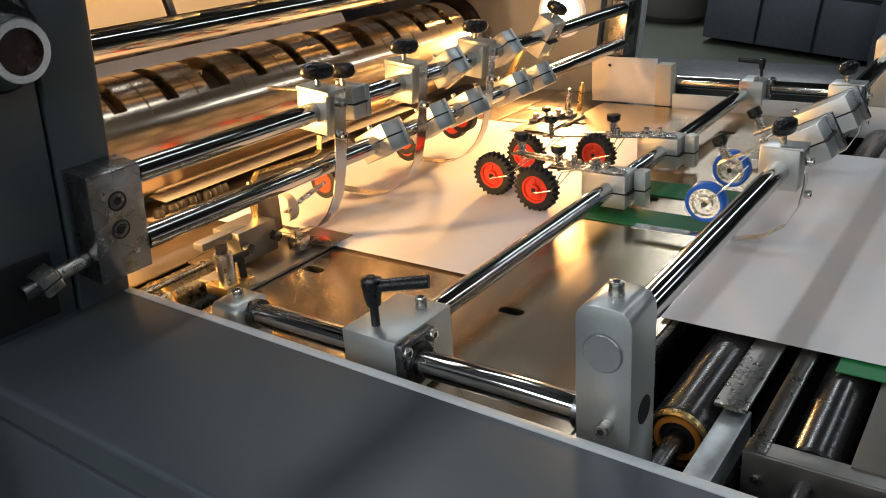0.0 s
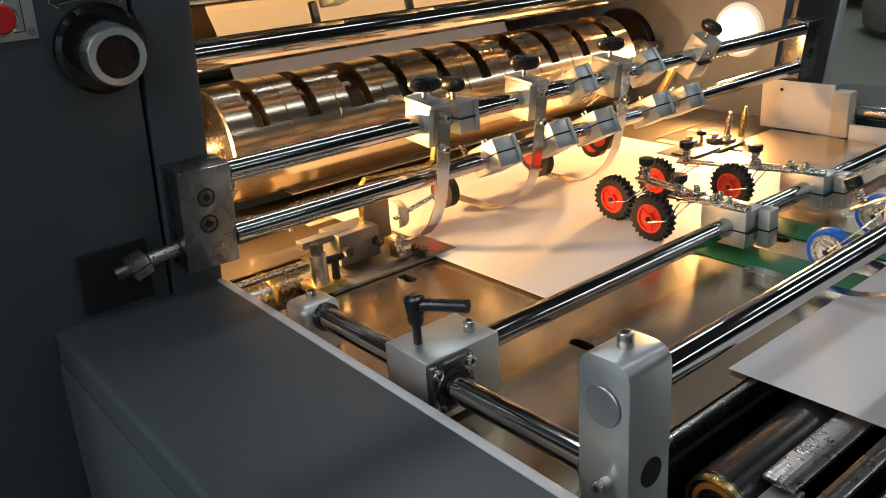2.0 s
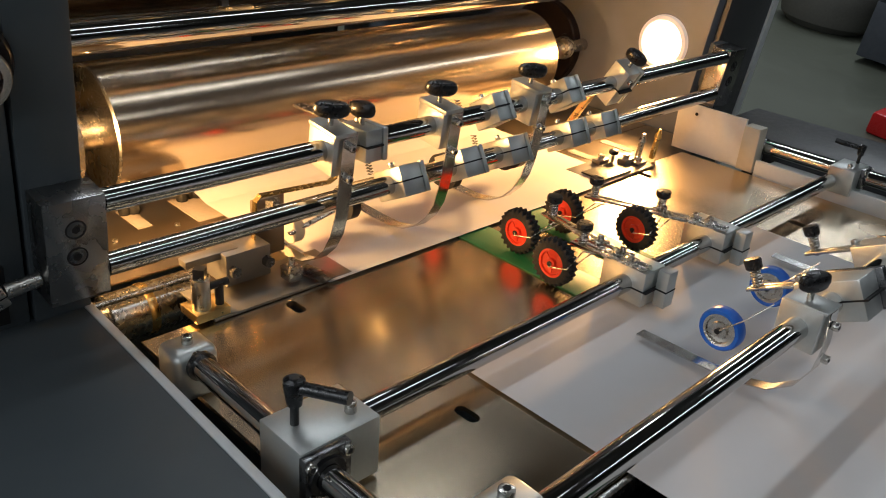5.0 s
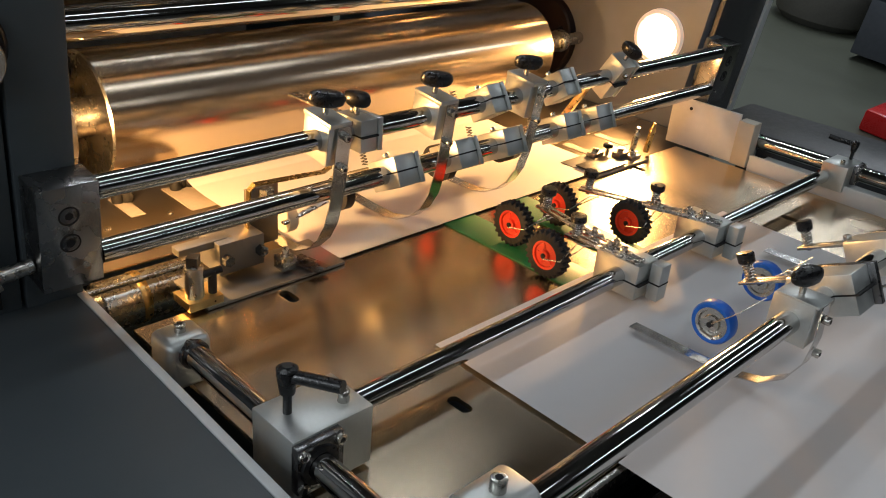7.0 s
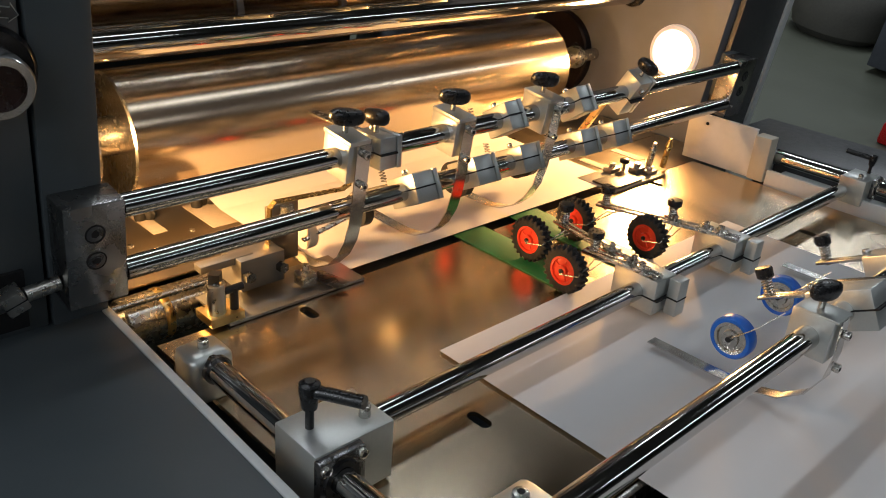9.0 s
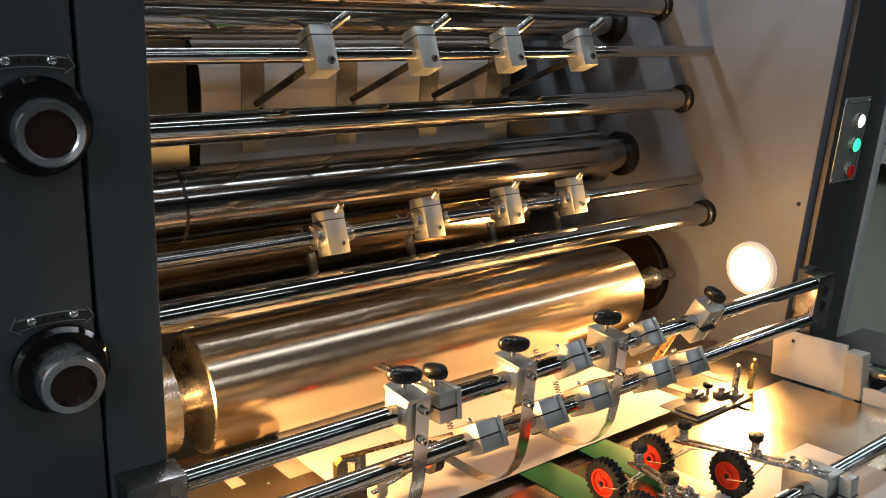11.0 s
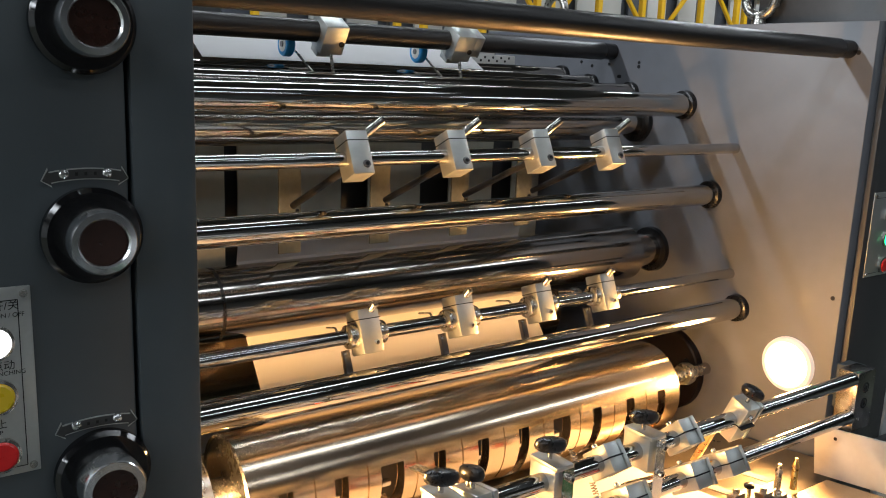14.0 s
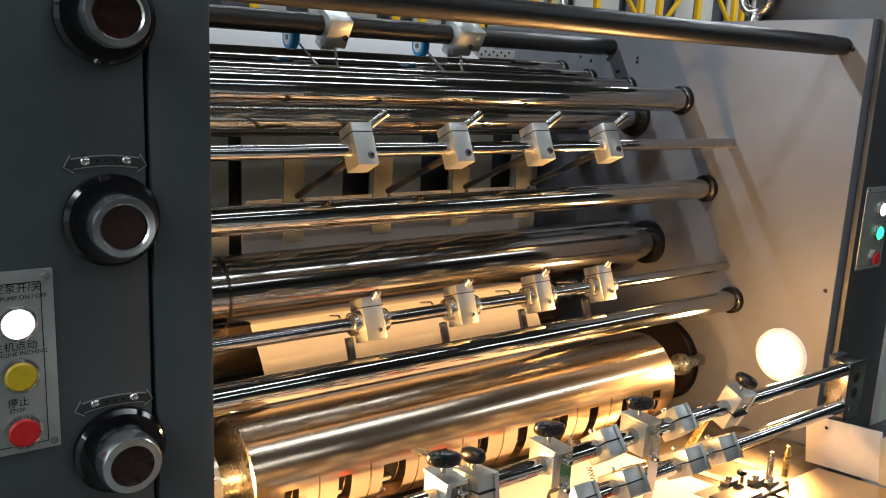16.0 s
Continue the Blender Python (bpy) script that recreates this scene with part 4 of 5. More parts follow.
def end_post(u, y, s):
    """Tall rounded post in which the second rod and the side shaft end."""
    th = on_feed("rod_post", u, y, 0, "tall rounded aluminium post with steel rod end", "post", "rod posts")
    w = 0.023
    pts = [(-w, -0.06), (w, -0.06), (w, 0.141)] + [(w - 0.014 + 0.014 * math.cos(a), 0.141 + 0.014 * math.sin(a)) for a in (0.4, 0.8, 1.2, math.pi / 2)] \
        + [(-w + 0.014 + 0.014 * math.cos(a), 0.141 + 0.014 * math.sin(a)) for a in (math.pi / 2, 1.95, 2.35, 2.75)] + [(-w, 0.141)]
    bm = prism(pts, "Y", -0.024, 0.024)
    bmesh.ops.bevel(bm, geom=[e for e in bm.edges if abs(e.verts[0].co.y - e.verts[1].co.y) < 1e-6], offset=0.0012, segments=2, profile=0.5, affect="EDGES")
    part("post_body", bm, ALU, th)
    disc = lathe([(-0.0252 * s, 0.0160), (-0.0262 * s, 0.0150), (-0.0262 * s, 0.001)], "Y", (0, 0, 0.117), 40)
    part("rod_end", disc, TURNED, th, "turned steel rod end")
    bolt("top_screw", (0, 0, 0.154), (0, 0, 1), 0.0062, 0.012, th)
    bolt("side_screw", (0.004, -0.024 * s, 0.055), (0, -s, 0), 0.0058, 0.012, th)
    part("bore", lathe([(0.0232, 0.0120), (0.0236, 0.0120), (0.0238, 0.001)], "X", (0, 0.002, 0.060), 28), HOLESHADE, th, "dark round bore")


FY = 1.300
for y, s in ((SY, 1), (FY, -1)):
    side_shaft(y)
    shaft_foot(0.094, y, s)
    slide_block(0.295, y, s)
    end_post(0.529, y, s)
R3U, R3H, R4U, R4H = 0.278, 0.036, 0.529, 0.117
for u, h, y0, y1 in ((R3U, R3H, SY + 0.0535, FY - 0.0535), (R4U, R4H, SY + 0.025, FY - 0.025)):
    r = part("feed_rod", rod((u, y0, h), (u, y1, h), 0.0128, seg=40), CHROME)
    r.matrix_world = FEED
    tagged(r, "polished chrome rod over the feed board", "rod", "feed rods")

# white side guide by the far edge
guide = on_feed("side_guide", 0, 0, 0, "white painted side guide plate with beige end block", "side guide")
part("guide_plate", box((0.020, 1.262, 0.049), (0.150, 0.006, 0.098), 0.001), WHITE, guide)
part("guide_block", box((0.112, 1.268, 0.044), (0.034, 0.030, 0.088), 0.002), BEIGE, guide)
part("guide_hole", rod((-0.012, 1.2585, 0.080), (-0.012, 1.260, 0.080), 0.0035, seg=14), HOLESHADE, guide)
part("guide_rail", box((0.555, 1.264, -0.004), (0.850, 0.008, 0.060), 0.001), WHITE, guide)
part("rail_ledge", box((0.555, 1.335, -0.020), (0.850, 0.030, 0.050), 0.001), TRIM, guide)
fcov = on_feed("far_side_cover", 0, 0, 0, "dark textured cover beyond the far rail", "machine cover")
part("cover_body", box((0.78, 1.450, 0.015), (1.60, 0.20, 0.060), 0.003), PAINT_TEX, fcov)
part("cover_flank", box((0.78, 1.548, -0.34), (1.60, 0.004, 0.66), 0.001), PAINT_TEX, fcov)


# ---- red wheels on the first feed rod ----
def knobbly_tyre(r0, r1, w):
    """Rubber tyre with moulded lugs round its tread, staggered left and right."""
    bm = lathe([(-w, r0), (-w, r1 - 0.004), (-w * 0.82, r1), (-w * 0.05, r1), (w * 0.05, r1), (w * 0.82, r1), (w, r1 - 0.004), (w, r0), (-w, r0)], "Y", seg=96)
    for v in bm.verts:
        d = math.hypot(v.co.x, v.co.z)
        if d > r1 - 0.0045:
            k = int((math.atan2(v.co.x, v.co.z) / (2 * math.pi) + 1) * 96 + 0.5) + (2 if v.co.y > 0 else 0)
            if k % 4 >= 2:
                f = (d - (0.0036 if d > r1 - 0.001 else 0.0015)) / d
                v.co.x, v.co.z = v.co.x * f, v.co.z * f
    return bm


SPINNERS = []


def red_wheel(u, y):
    th = on_feed("red_feed_wheel", u, y, 0.0362, "red plastic wheel with knobbly black rubber tyre pressing on the paper", "feed wheel", "red feed wheels")
    part("tyre", knobbly_tyre(0.021, 0.0345, 0.009), RUBBER, th, "knobbly black rubber tyre")
    hub = part("hub", lathe([(-0.0085, 0.0212), (-0.0085, 0.0175), (-0.006, 0.0165), (-0.006, 0.008), (-0.0105, 0.0075), (-0.0105, 0.003), (0.0105, 0.003), (0.0105, 0.0075), (0.006, 0.008), (0.006, 0.0165), (0.0085, 0.0175), (0.0085, 0.0212), (-0.0085, 0.0212)], "Y", seg=40), RED, th, "bright red plastic hub")
    for k in range(5):
        a = 2 * math.pi * k / 5
        part("rib", box((0.0125 * math.sin(a), -0.0066, 0.0125 * math.cos(a)), (0.0022, 0.0014, 0.008), 0.0003, pose(0, 0, 0, 0, math.degrees(a), 0)), RED, hub)
    part("axle", rod((0, -0.0125, 0), (0, 0.0125, 0), 0.0034, seg=16), BLACK, th)
    SPINNERS.append((th, FEED @ pose(u, y, 0.0362), 0.0345))


def spring_path(u, y, h0, h1, r=0.0045, turns=6):
    return [(u + r * math.cos(w), y + r * math.sin(w), h0 + (h1 - h0) * w / (2 * math.pi * turns)) for w in [i * 0.5 for i in range(int(2 * math.pi * turns / 0.5) + 1)]]


def wheel_carrier(y, arms):
    """Split clamp on the wheel rod with flat sprung arms; arms: wheel place, knob place."""
    th = on_feed("wheel_carrier", R3U, y, R3H, "split aluminium clamp with sprung flat arms on a chrome rod", "wheel carrier", "wheel carriers")
    part("clamp", box((-0.004, 0, 0), (0.068, 0.046, 0.050), 0.0018), ALU, th)
    part("slit", box((0.012, 0, -0.002), (0.046, 0.0465, 0.0024)), HOLESHADE, th)
    part("end_plate", box((0.0415, 0.012, 0), (0.017, 0.022, 0.052), 0.0012), ALU, th)
    part("end_slit", box((0.0415, 0.012, -0.002), (0.0175, 0.0225, 0.0024)), HOLESHADE, th)
    for (wu, wy), (ku, ky) in arms:
        du, dy = wu - R3U, wy - y
        inner = 0.014 if dy > 0.0 else -0.014
        end = (ku - R3U, ky - y)
        ang = math.degrees(math.atan2(end[1] - inner, end[0] - 0.02))
        mid = ((end[0] + 0.02) / 2 - 0.004, (end[1] + inner) / 2, 0.0285)
        ln = math.hypot(end[0] - 0.02, end[1] - inner) + 0.02
        for off in (-0.0058, 0.0058):
            sh = Matrix.Translation(mid) @ pose(0, 0, 0, 0, 0, ang) @ Matrix.Translation((0, off, 0))
            part("arm", box((0, 0, 0), (ln, 0.0070, 0.0040), 0.0006, sh), STEEL, th)
        for f in (0.22, 0.45):
            p = (0.02 + (end[0] - 0.02) * f, inner + (end[1] - inner) * f, 0.0305)
            part("washer_plate", box((p[0], p[1], 0.0318), (0.018, 0.020, 0.0024), 0.0004, pose(0, 0, 0, 0, 0, ang)), STEEL, th)
            bolt("arm_screw", (p[0], p[1], 0.033), (0, 0, 1), 0.0046, 0.008, th)
        part("spring", tube(spring_path(end[0], end[1], 0.030, 0.051, 0.0056), 0.0013, 6), STEEL, th, "steel coil spring")
        kn = part("stud", rod((end[0], end[1], 0.022), (end[0], end[1], 0.055), 0.0030, seg=12), STEEL, th)
        part("knob", lathe([(0.050, 0.009), (0.052, 0.0110), (0.059, 0.0115), (0.061, 0.0105), (0.0615, 0.003)], "Z", (end[0], end[1], 0), 24), BLACK, kn, "black round adjusting knob")
        part("wheel_wire", tube([(du, dy - 0.0125, -0.004), (du + 0.03, dy - 0.012, 0.004), (end[0] + 0.01, end[1] - 0.010, 0.024), (end[0] + 0.03, end[1] - 0.004, 0.027)], 0.0009, 6), STEEL, th, "thin wire axle fork")
        part("wheel_wire", tube([(du, dy + 0.0125, -0.004), (du + 0.03, dy + 0.012, 0.006), (end[0] + 0.02, end[1] + 0.006, 0.026)], 0.0009, 6), STEEL, th)


for u, y in ((0.182, 0.574), (0.087, 0.610), (0.080, 0.724), (0.186, 0.766)):
    red_wheel(u, y)
wheel_carrier(0.625, [((0.182, 0.574), (0.205, 0.600)), ((0.087, 0.610), (0.120, 0.640))])
wheel_carrier(0.830, [((0.080, 0.724), (0.112, 0.752)), ((0.186, 0.766), (0.204, 0.795))])


# ---- blue wheels and straps on the second feed rod ----
def blue_unit(y, wu, wy):
    th = on_feed("blue_wheel_arm", R4U, y, R4H, "tilted aluminium rod clamp with sprung arm", "wheel carrier", "blue wheel carriers", (0, -28, 0))
    part("clamp", box((-0.002, 0, 0), (0.075, 0.044, 0.048), 0.0018), ALU, th)
    part("slit", box((0.018, 0, 0), (0.044, 0.0445, 0.0022)), HOLESHADE, th)
    part("end_plate", box((0.010, 0.027, 0), (0.066, 0.009, 0.049), 0.001), PLATE, th)
    for off in (-0.010, 0.002):
        part("arm", box((-0.060, off - 0.006, 0.020), (0.080, 0.0075, 0.004), 0.0006), STEEL, th)
    bolt("arm_screw", (-0.036, -0.010, 0.022), (0, 0, 1), 0.0050, 0.009, th)
    part("spring", tube(spring_path(-0.088, -0.010, 0.022, 0.043, 0.0056), 0.0013, 6), STEEL, th)
    kn = part("stud", rod((-0.088, -0.010, 0.015), (-0.088, -0.010, 0.046), 0.003, seg=12), STEEL, th)
    part("knob", lathe([(0.042, 0.008), (0.044, 0.0100), (0.054, 0.0105), (0.056, 0.009), (0.0565, 0.002)], "Z", (-0.088, -0.010, 0), 24), BLACK, kn, "black ribbed knob")
    h = 0.0475
    wh = on_feed("blue_guide_wheel", wu, wy, h, "blue polyurethane wheel on a steel ball bearing", "guide wheel", "blue guide wheels")
    part("tyre", lathe([(-0.008, 0.0205), (-0.009, 0.0225), (-0.009, 0.0250), (-0.006, 0.0270), (0.006, 0.0270), (0.009, 0.0250), (0.009, 0.0225), (0.008, 0.0205), (-0.008, 0.0205)], "Y", seg=44), BLUE, wh, "blue polyurethane tyre")
    bear = part("bearing", lathe([(-0.0085, 0.0205), (-0.0085, 0.017), (-0.006, 0.016), (-0.006, 0.011), (-0.0088, 0.010), (-0.0088, 0.004), (0.0088, 0.004), (0.0088, 0.010), (0.006, 0.011), (0.006, 0.016), (0.0085, 0.017), (0.0085, 0.0205), (-0.0085, 0.0205)], "Y", seg=36), STEEL, wh, "bright steel ball bearing")
    part("axle", rod((0, -0.013, 0), (0, 0.013, 0), 0.0035, seg=14), BLACK, bear)
    SPINNERS.append((wh, FEED @ pose(wu, wy, h), 0.0285))
    wire = part("fork_wire", tube([FEED @ Vector(p) for p in ((wu, wy - 0.012, h), (wu + 0.03, wy - 0.010, h + 0.030), (wu + 0.05, wy + 0.004, h + 0.055))], 0.0009, 6), STEEL)
    tagged(wire, "thin steel wire fork holding a blue wheel", "wire", "blue wheel forks")


blue_unit(0.640, 0.430, 0.584)
blue_unit(0.800, 0.416, 0.737)


def curved_strap(y):
    th = on_feed("curved_strap", R4U, y, R4H, "curved polished steel strap on a rod clamp with black knob", "hold-down strap", "curved straps")
    part("clamp", box((0.0, 0.0, 0.002), (0.046, 0.030, 0.050), 0.002), ALU, th)
    part("top_lip", box((0.004, 0.0, 0.0285), (0.046, 0.034, 0.003), 0.0008), ALU, th)
    path = [(0.026, 0.026), (0.028, -0.015), (0.024, -0.045), (0.010, -0.072), (-0.016, -0.092), (-0.05, -0.101), (-0.10, -0.1035), (-0.185, -0.1045)]
    part("strap", ribbon([(a, 0.004, b) for a, b in path], (0, 1, 0), 0.017, 0.0016), SPRINGSTEEL, th, "bright curved spring-steel strap")
    for z in (0.010, -0.030):
        bolt("strap_screw", (0.028, 0.004, z), (1, 0, 0), 0.005, 0.007, th)
    knob(th, (0.0, 0.0, 0.030), True, 0.0145, 70)


curved_strap(0.545)
curved_strap(0.905)

# ---- feeder rollers past the board's end ----
for u, r, y0, mt, lb in ((0.545, 0.030, 0.178, BLACKROLL, "black rubber-coated feeder roller with amber bearing"), (0.660, 0.0235, 0.172, BLACKROLL, "slim black feeder roller beside the hammered plate"), (0.80, 0.03, 0.178, BLACKROLL, "black rubber-coated feeder roller with amber bearing")):
    th = on_feed("feeder_roller", u, 0, -r - 0.002, lb, "roller", "feeder rollers")
    part("roller_body", lathe([(y0, r - 0.002), (y0 + 0.002, r), (1.215, r), (1.217, r - 0.002)], "Y", seg=44), mt, th)
    part("roller_shaft", rod((0, 0.075, 0), (0, 1.28, 0), r * 0.32, seg=20), PLATE, th)
    if r > 0.025:
        part("bearing_ring", lathe([(y0 - 0.0005, 0.0290), (y0 - 0.006, 0.0285), (y0 - 0.007, 0.0262), (y0 - 0.0005, 0.0255), (y0 - 0.0005, 0.0290)], "Y", seg=40), BRASS, th, "golden outer bearing ring")
        part("bearing_shield", lathe([(y0 - 0.0005, 0.0225), (y0 - 0.005, 0.0222), (y0 - 0.006, 0.0175), (y0 - 0.0005, 0.0170), (y0 - 0.0005, 0.0225)], "Y", seg=40), ORANGE, th, "amber bearing shield")
        part("bearing_hub", lathe([(y0 - 0.0003, 0.0256), (y0 - 0.002, 0.0254), (y0 - 0.002, 0.001)], "Y", seg=40), HOLESHADE, th)
GALVANISED = mat("galvanised_steel", (0.50, 0.54, 0.54), 0.38, 0.8, vary=0.30, scale=30, bump=0.2, bump_scale=120)
DOTTED = mat("dull_dotted_steel", (0.13, 0.12, 0.105), 0.5, 0.6, vary=0.08, scale=30, bump=0.5, bump_scale=420, dots=True)
HAMMERED = mat("hammered_zinc", (0.42, 0.41, 0.39), 0.30, 1.0, vary=0.06, scale=40, bump=0.6, bump_scale=210, dots=True)
for u, w, y0, lb in ((0.582, 0.031, 0.205, "hammered bright steel guide plate between rollers"), (0.6205, 0.017, 0.150, "narrow hammered steel guide plate between rollers"), (0.716, 0.052, 0.165, "wide dull steel guide plate before the rollers")):
    pl = part("guide_plate", box((u, (y0 + 1.195) / 2, -0.006), (w, 1.195 - y0, 0.006), 0.002), HAMMERED if u < 0.7 else DOTTED)
    pl.matrix_world = FEED
    tagged(pl, lb, "guide plate", "hammered plates")
hd = part("plate_bracket", box((0.586, 0.150, -0.028), (0.024, 0.140, 0.030), 0.001), GALVANISED)
hd.matrix_world = FEED
tagged(hd, "zinc-plated bar under the hammered plate", "bracket")
br = on_feed("roller_bracket", 0, 0, 0, "bent satin steel bracket carrying the slim feeder roller", "bracket")
part("bracket_face", box((0.675, 0.150, -0.036), (0.130, 0.004, 0.060), 0.001), SATIN, br)
part("bracket_lip", box((0.675, 0.160, -0.0065), (0.130, 0.020, 0.003), 0.001), SATIN, br)
for u in (0.622, 0.725):
    part("screw", rod((u, 0.148, -0.030), (u, 0.145, -0.030), 0.004, seg=16), STEEL, br)
b = part("green_belt", box((0.87, 0.338, 0.0006), (0.44, 0.070, 0.0016), 0.0004), GREEN)
b.matrix_world = FEED
tagged(b, "flat green feed belt under the paper's edge", "belt", "feed belts")
rail = part("feeder_rail", box((0.66, 0.064, -0.075), (0.30, 0.010, 0.040), 0.001), STEEL)
rail.matrix_world = FEED
tagged(rail, "galvanised rail carrying the feeder rollers", "rail")
for y0, y1 in ((0.575, 0.640), (0.705, 0.770)):
    b = part("green_belt", box((0.76, (y0 + y1) / 2, 0.0012), (0.50, y1 - y0, 0.0016), 0.0004), GREEN)
    b.matrix_world = FEED
    tagged(b, "flat green feed belt running over the feeder rollers", "belt", "feed belts")
under = part("under_tray", box((0.70, 0.66, -0.14), (0.55, 1.20, 0.02), 0.002), BLACKROLL)
under.matrix_world = FEED
tagged(under, "dark oily tray under the feeder rollers", "tray")
feeder = part("feeder_table", box((1.45, 0.66, -0.020), (1.14, 1.10, 0.030), 0.003), PLATE)
feeder.matrix_world = FEED
tagged(feeder, "steel feeder table before the rollers", "feeder table")
for x in (0.05, 1.75):
    for y in (0.12, 1.24):
        tagged(part("table_leg", box((x, y, 0.42), (0.06, 0.06, 0.84), 0.003), PAINT), "dark painted square steel leg under the feed table", "leg", "table legs")

# ---- paper ----
CYCLE = 1.955
LEAD = [(-2.60, 1.40), (-1.9, 0.99), (-1.2, 0.570), (-1.1, 0.548), (-0.6, 0.462), (-0.4, 0.385), (-0.2, 0.366), (0.2, 0.360), (0.4, 0.275), (0.6, 0.160), (0.8, 0.030), (1.0, -0.115),
        (1.2, -0.235), (1.4, -0.318), (1.6, -0.325), (1.8, -0.327), (2.0, -0.345), (2.2, -0.43)]
# the paper's way: down the feed board, under and behind the cylinder, up behind the clamp fingers, over the top and down the rear
WAY = [FEED @ Vector((2.2, 0, 0.0032)), FEED @ Vector((-0.33, 0, 0.0032))]
WAY += [Vector((CX + 0.110 * math.sin(w), 0, CZ - 0.110 * math.cos(w))) for w in [0.28 - 0.2 * i for i in range(10)]]
WAY += [Vector((x, 0, z)) for x, z in ((-0.60, 1.11), (-0.655, 1.17), (-0.688, 1.23), (-0.690, 1.30), (-0.676, 1.36), (-0.668, 1.42), (-0.676, 1.46), (-0.705, 1.50), (-0.748, 1.53),
                                       (-0.770, 1.57), (-0.782, 1.61), (-0.806, 1.642), (-0.850, 1.668), (-0.93, 1.714), (-0.99, 1.744), (-1.03, 1.754), (-1.08, 1.752), (-1.13, 1.73), (-1.18, 1.68),
                                       (-1.215, 1.60), (-1.23, 1.50), (-1.24, 1.2), (-1.25, 0.05))]
MILES = [0.0]
for p, q in zip(WAY, WAY[1:]):
    MILES.append(MILES[-1] + (q - p).length)
WX, WZ = [p.x for p in WAY], [p.z for p in WAY]
BAND = float(np.interp(1.42, WZ[12:26], MILES[12:26]))
STRIP, STRIPS = 0.04, 13


def on_way(mile):
    return Vector((float(np.interp(mile, MILES, WX)), 0, float(np.interp(mile, MILES, WZ))))


# seconds after the start of a sheet's cycle, and how far its front edge has come
FRONT_AT = [(tau, 2.2 - u) for tau, u in LEAD] + [(3.69, BAND), (3.69 + (MILES[-1] - 0.01 - BAND) / 0.452, MILES[-1] - 0.01)]
SHEETS = []
strip_mesh = None
for k in range(-6, 7):
    sh = empty("paper_sheet", pose(0, 0.668, 0), "blank white paper sheet travelling through the machine", "paper sheet", "paper sheets")
    for i in range(STRIPS):
        if strip_mesh is None:
            st = part("strip", box((STRIP / 2, 0, 0), (STRIP, 0.680, 0.0004)), PAPER, sh)
            strip_mesh = st.data
        else:
            st = new("strip", strip_mesh)
            st.parent = sh
        SHEETS.append((st, 6.5 + CYCLE * k, i, 0.0004 * (k % 2) + 0.0004))
stack = part("paper_stack", box((1.66, 0.668, -0.0014), (0.52, 0.680, 0.008), 0.0005), PAPER)
stack.matrix_world = FEED
tagged(stack, "low pile of blank white paper on the feeder table", "paper stack")

# ---- things in the hall ----
crate = empty("storage_crate", pose(-0.35, 6.8, 0), "large slate-blue storage crate with ribbed panels", "crate")
for i in range(5):
    for j in range(3):
        part("panel", box((-0.84 + 0.42 * i, -0.5, 0.25 + 0.42 * j), (0.40, 0.05, 0.40), 0.01), TARP, crate)
part("crate_body", box((0, 0, 0.67), (2.1, 0.96, 1.26), 0.01), TARP, crate)
tagged(part("red_bin", box((-0.50, 4.95, 0.065), (0.40, 0.30, 0.13), 0.02), REDPAD), "small red plastic bin on the workshop floor", "bin")
tagged(part("grey_sack", lathe([(0.0, 0.30), (0.06, 0.37), (0.22, 0.41), (0.40, 0.37), (0.52, 0.26), (0.58, 0.10), (0.59, 0.02)], "Z", (-2.0, 7.1, 0), 28), SACKCLOTH), "brownish grey rounded sack standing on the floor", "sack")
mach = empty("white_machine", pose(-3.0, 8.3, 0), "white painted workshop machine with exposed cables", "machine")
part("body", box((0, 0, 0.85), (1.8, 1.0, 1.3), 0.02), MACHINE, mach)
for x in (-0.8, 0.8):
    for y in (-0.4, 0.4):
        part("leg", box((x, y, 0.1), (0.12, 0.12, 0.2), 0.01), MACHINE, mach)
for k in range(4):
    part("cable", tube([(-0.6 + 0.35 * k + 0.08 * math.sin(i * 0.9 + k), -0.52, 1.35 - 0.12 * i) for i in range(9)], 0.02, 8), BLACK, mach)
cart = empty("tool_cart", pose(0.15, 6.0, 0), "slate tool cart with black clamps and drawers", "cart")
part("body", box((0, 0, 0.45), (0.5, 0.5, 0.7), 0.015), TARP, cart)
for x in (-0.2, 0.2):
    for y in (-0.2, 0.2):
        part("castor", rod((x - 0.02, y, 0.05), (x + 0.02, y, 0.05), 0.05, seg=20), BLACK, cart)
for z in (0.25, 0.45, 0.65):
    dr = part("drawer", box((-0.252, 0, z), (0.015, 0.44, 0.16), 0.005), PAINT, cart)
    part("drawer_handle", box((-0.265, 0, z), (0.012, 0.10, 0.02), 0.004), STEEL, dr)


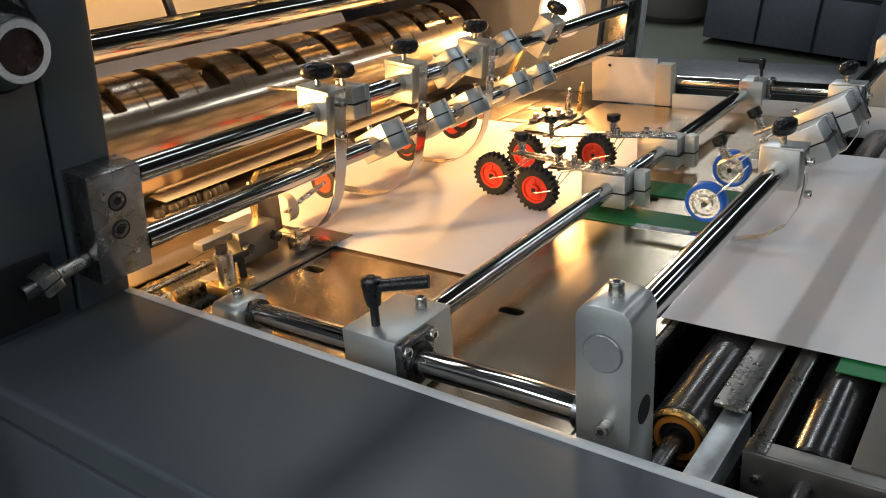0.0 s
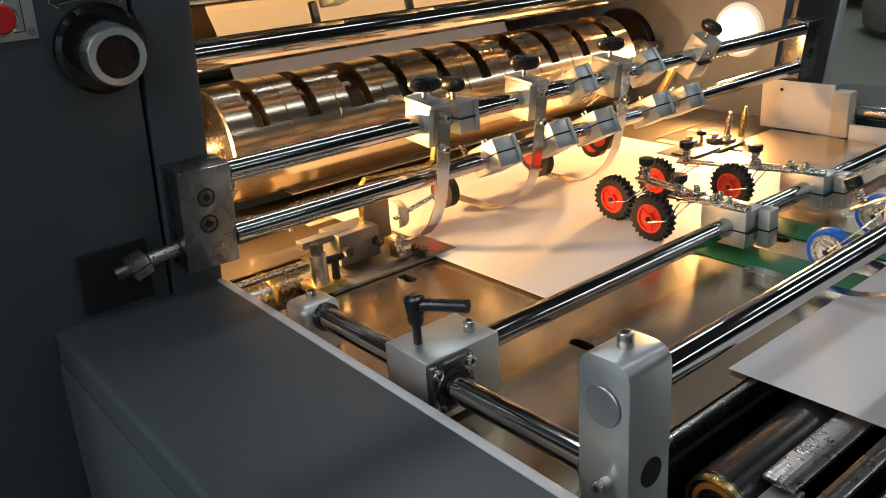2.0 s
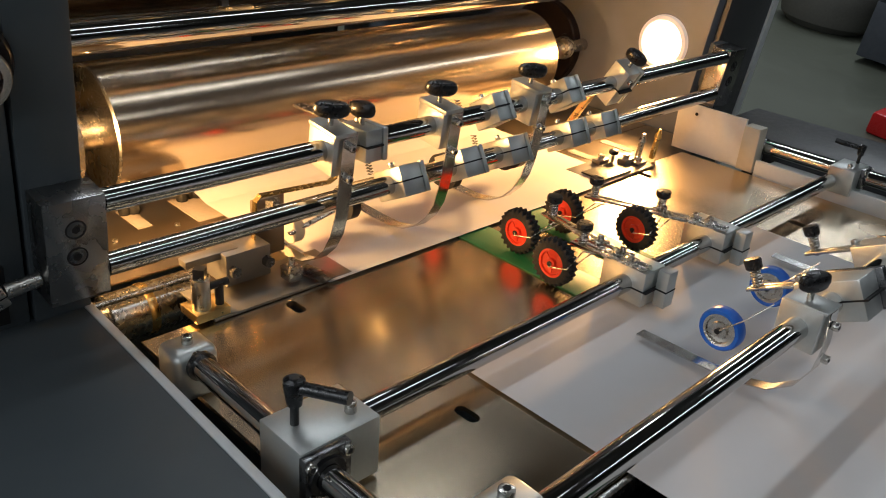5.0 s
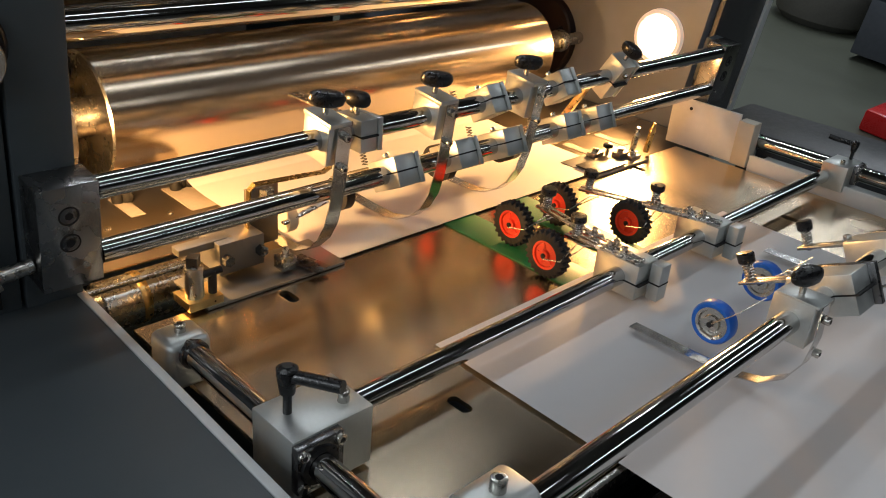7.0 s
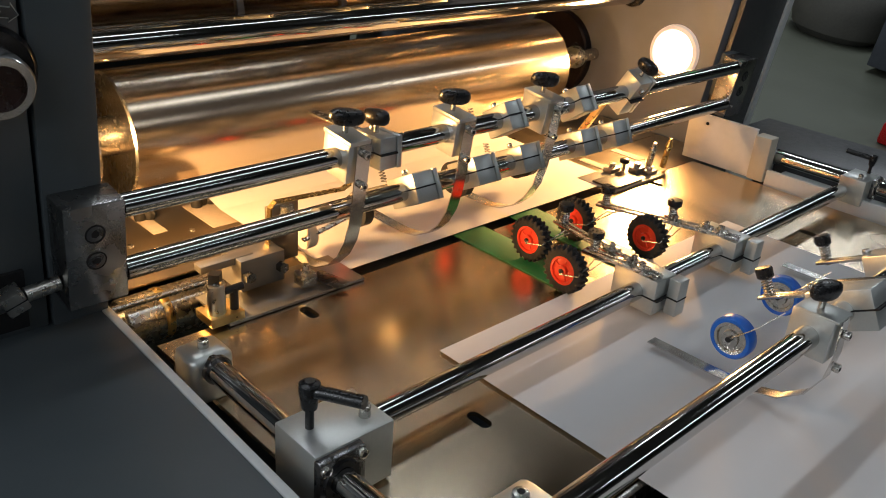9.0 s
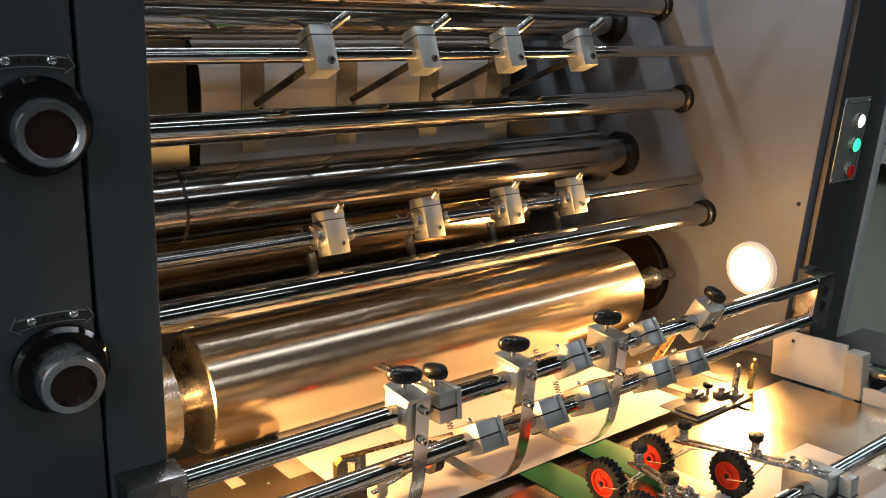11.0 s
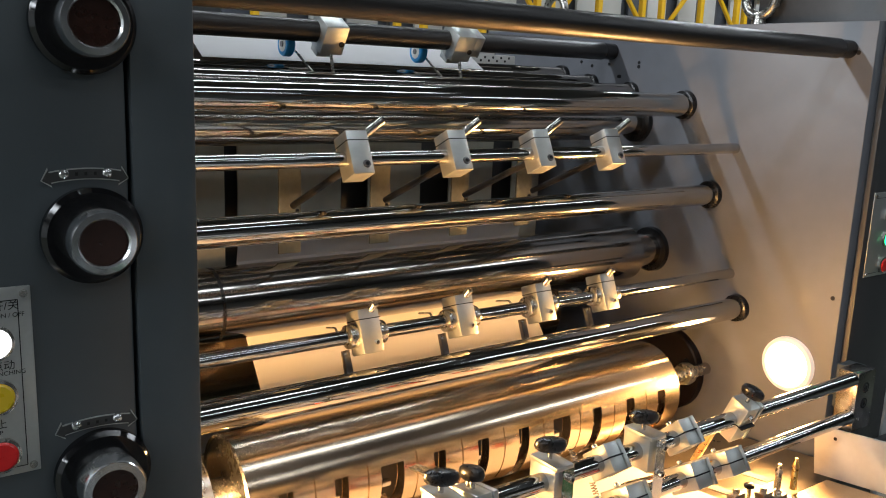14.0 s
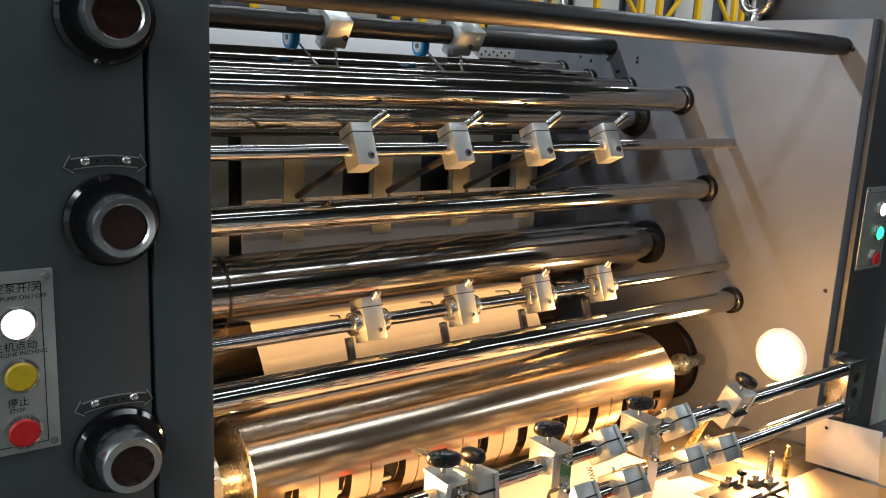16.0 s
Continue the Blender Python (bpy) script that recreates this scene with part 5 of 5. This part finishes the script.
def rack(x, y):
    th = empty("guard_rack", pose(x, y, 0), "yellow steel guard rack with white panels", "rack", "guard racks")
    for dy in (-0.55, 0.0, 0.55):
        part("post", box((0, dy, 1.6), (0.05, 0.05, 3.2), 0.006), YELLOWPAINT, th)
    for z in (0.6, 1.4, 2.1, 2.75, 3.15):
        part("rail", box((0, 0, z), (0.04, 1.2, 0.042), 0.005), YELLOWPAINT, th)
    for dy, s in ((-0.28, 1), (0.28, -1)):
        part("brace", box((0.03, dy, 2.42), (0.03, 0.74, 0.035), 0.004, pose(0, 0, 0, s * 48, 0, 0)), YELLOWPAINT, th)
    for dy in (-0.34, 0.10, 0.40):
        part("white_panel", box((-0.25, dy, 2.0), (0.03, 0.26, 2.9), 0.004), MACHINE, th, "white painted panel")
    part("dark_panel", box((-0.32, 0, 1.8), (0.03, 1.3, 3.0), 0.004), TARP, th)


for i in range(7):
    rack(-4.6 + 0.05 * (i % 2), 2.6 + 1.3 * i)


# ---- what moves ----
def motions():
    for th, m, r in SPINNERS:
        rows = []
        n = int(16.0 / (2 / 30))
        for i in range(n + 1):
            rows.append((i * 2 / 30, m @ pose(0, 0, 0, 0, min(62.0, math.degrees(0.55 / r) * 2 / 30) * i, 0)))
        walk(th, rows)
    def turned(t):
        return CYL_PHASE + 360.0 / CYCLE * t + 43.6 * math.sin(2 * math.pi * (t - 0.15) / CYCLE)
    walk(cylinder, [(t, pose(CX, 0, CZ, 0, turned(t), 0)) for t in [i * 0.2 for i in range(81)]])
    walk(rear_cylinder, [(t, pose(RX, 0, RZ, 0, 20.0 + turned(13.6) - turned(t), 0)) for t in [i * 0.2 for i in range(81)]])
    # the feed waits for one turn of the cylinder, from HALT on
    ts, ms = [a for a, _ in FRONT_AT], [m for _, m in FRONT_AT]
    grid = [i * 0.1 for i in range(161)]
    for st, t0, i, lift in SHEETS:
        def mile(t):
            # sheets already taken by the cylinder go on while the feed waits
            run = t if HALT - t0 > 2.0 else min(t, HALT) if t < HALT + CYCLE else t - CYCLE
            return max(float(np.interp(run - t0, ts, ms)) - STRIP * i, 0.0)
        rows, last = [], None
        for n, t in enumerate(grid):
            m = mile(t)
            rest = last is not None and abs(m - last) < 1e-6 and 0 < n < 160 and abs(mile(t + 0.1) - m) < 1e-6
            last = m
            if rest:
                continue
            p, q = on_way(m), on_way(max(m - STRIP, 0.0) if m > STRIP else m + 1e-3)
            d = (q - p).normalized() if m > STRIP else (p - q).normalized()
            up = Vector((-d.z, 0, d.x))
            rows.append((t, Matrix.Translation(p + up * lift) @ pose(0, 0, 0, 0, -math.degrees(math.atan2(d.z, d.x)), 0)))
        walk(st, rows)


HALT = 2.2
CYL_PHASE = 1.2
motions()
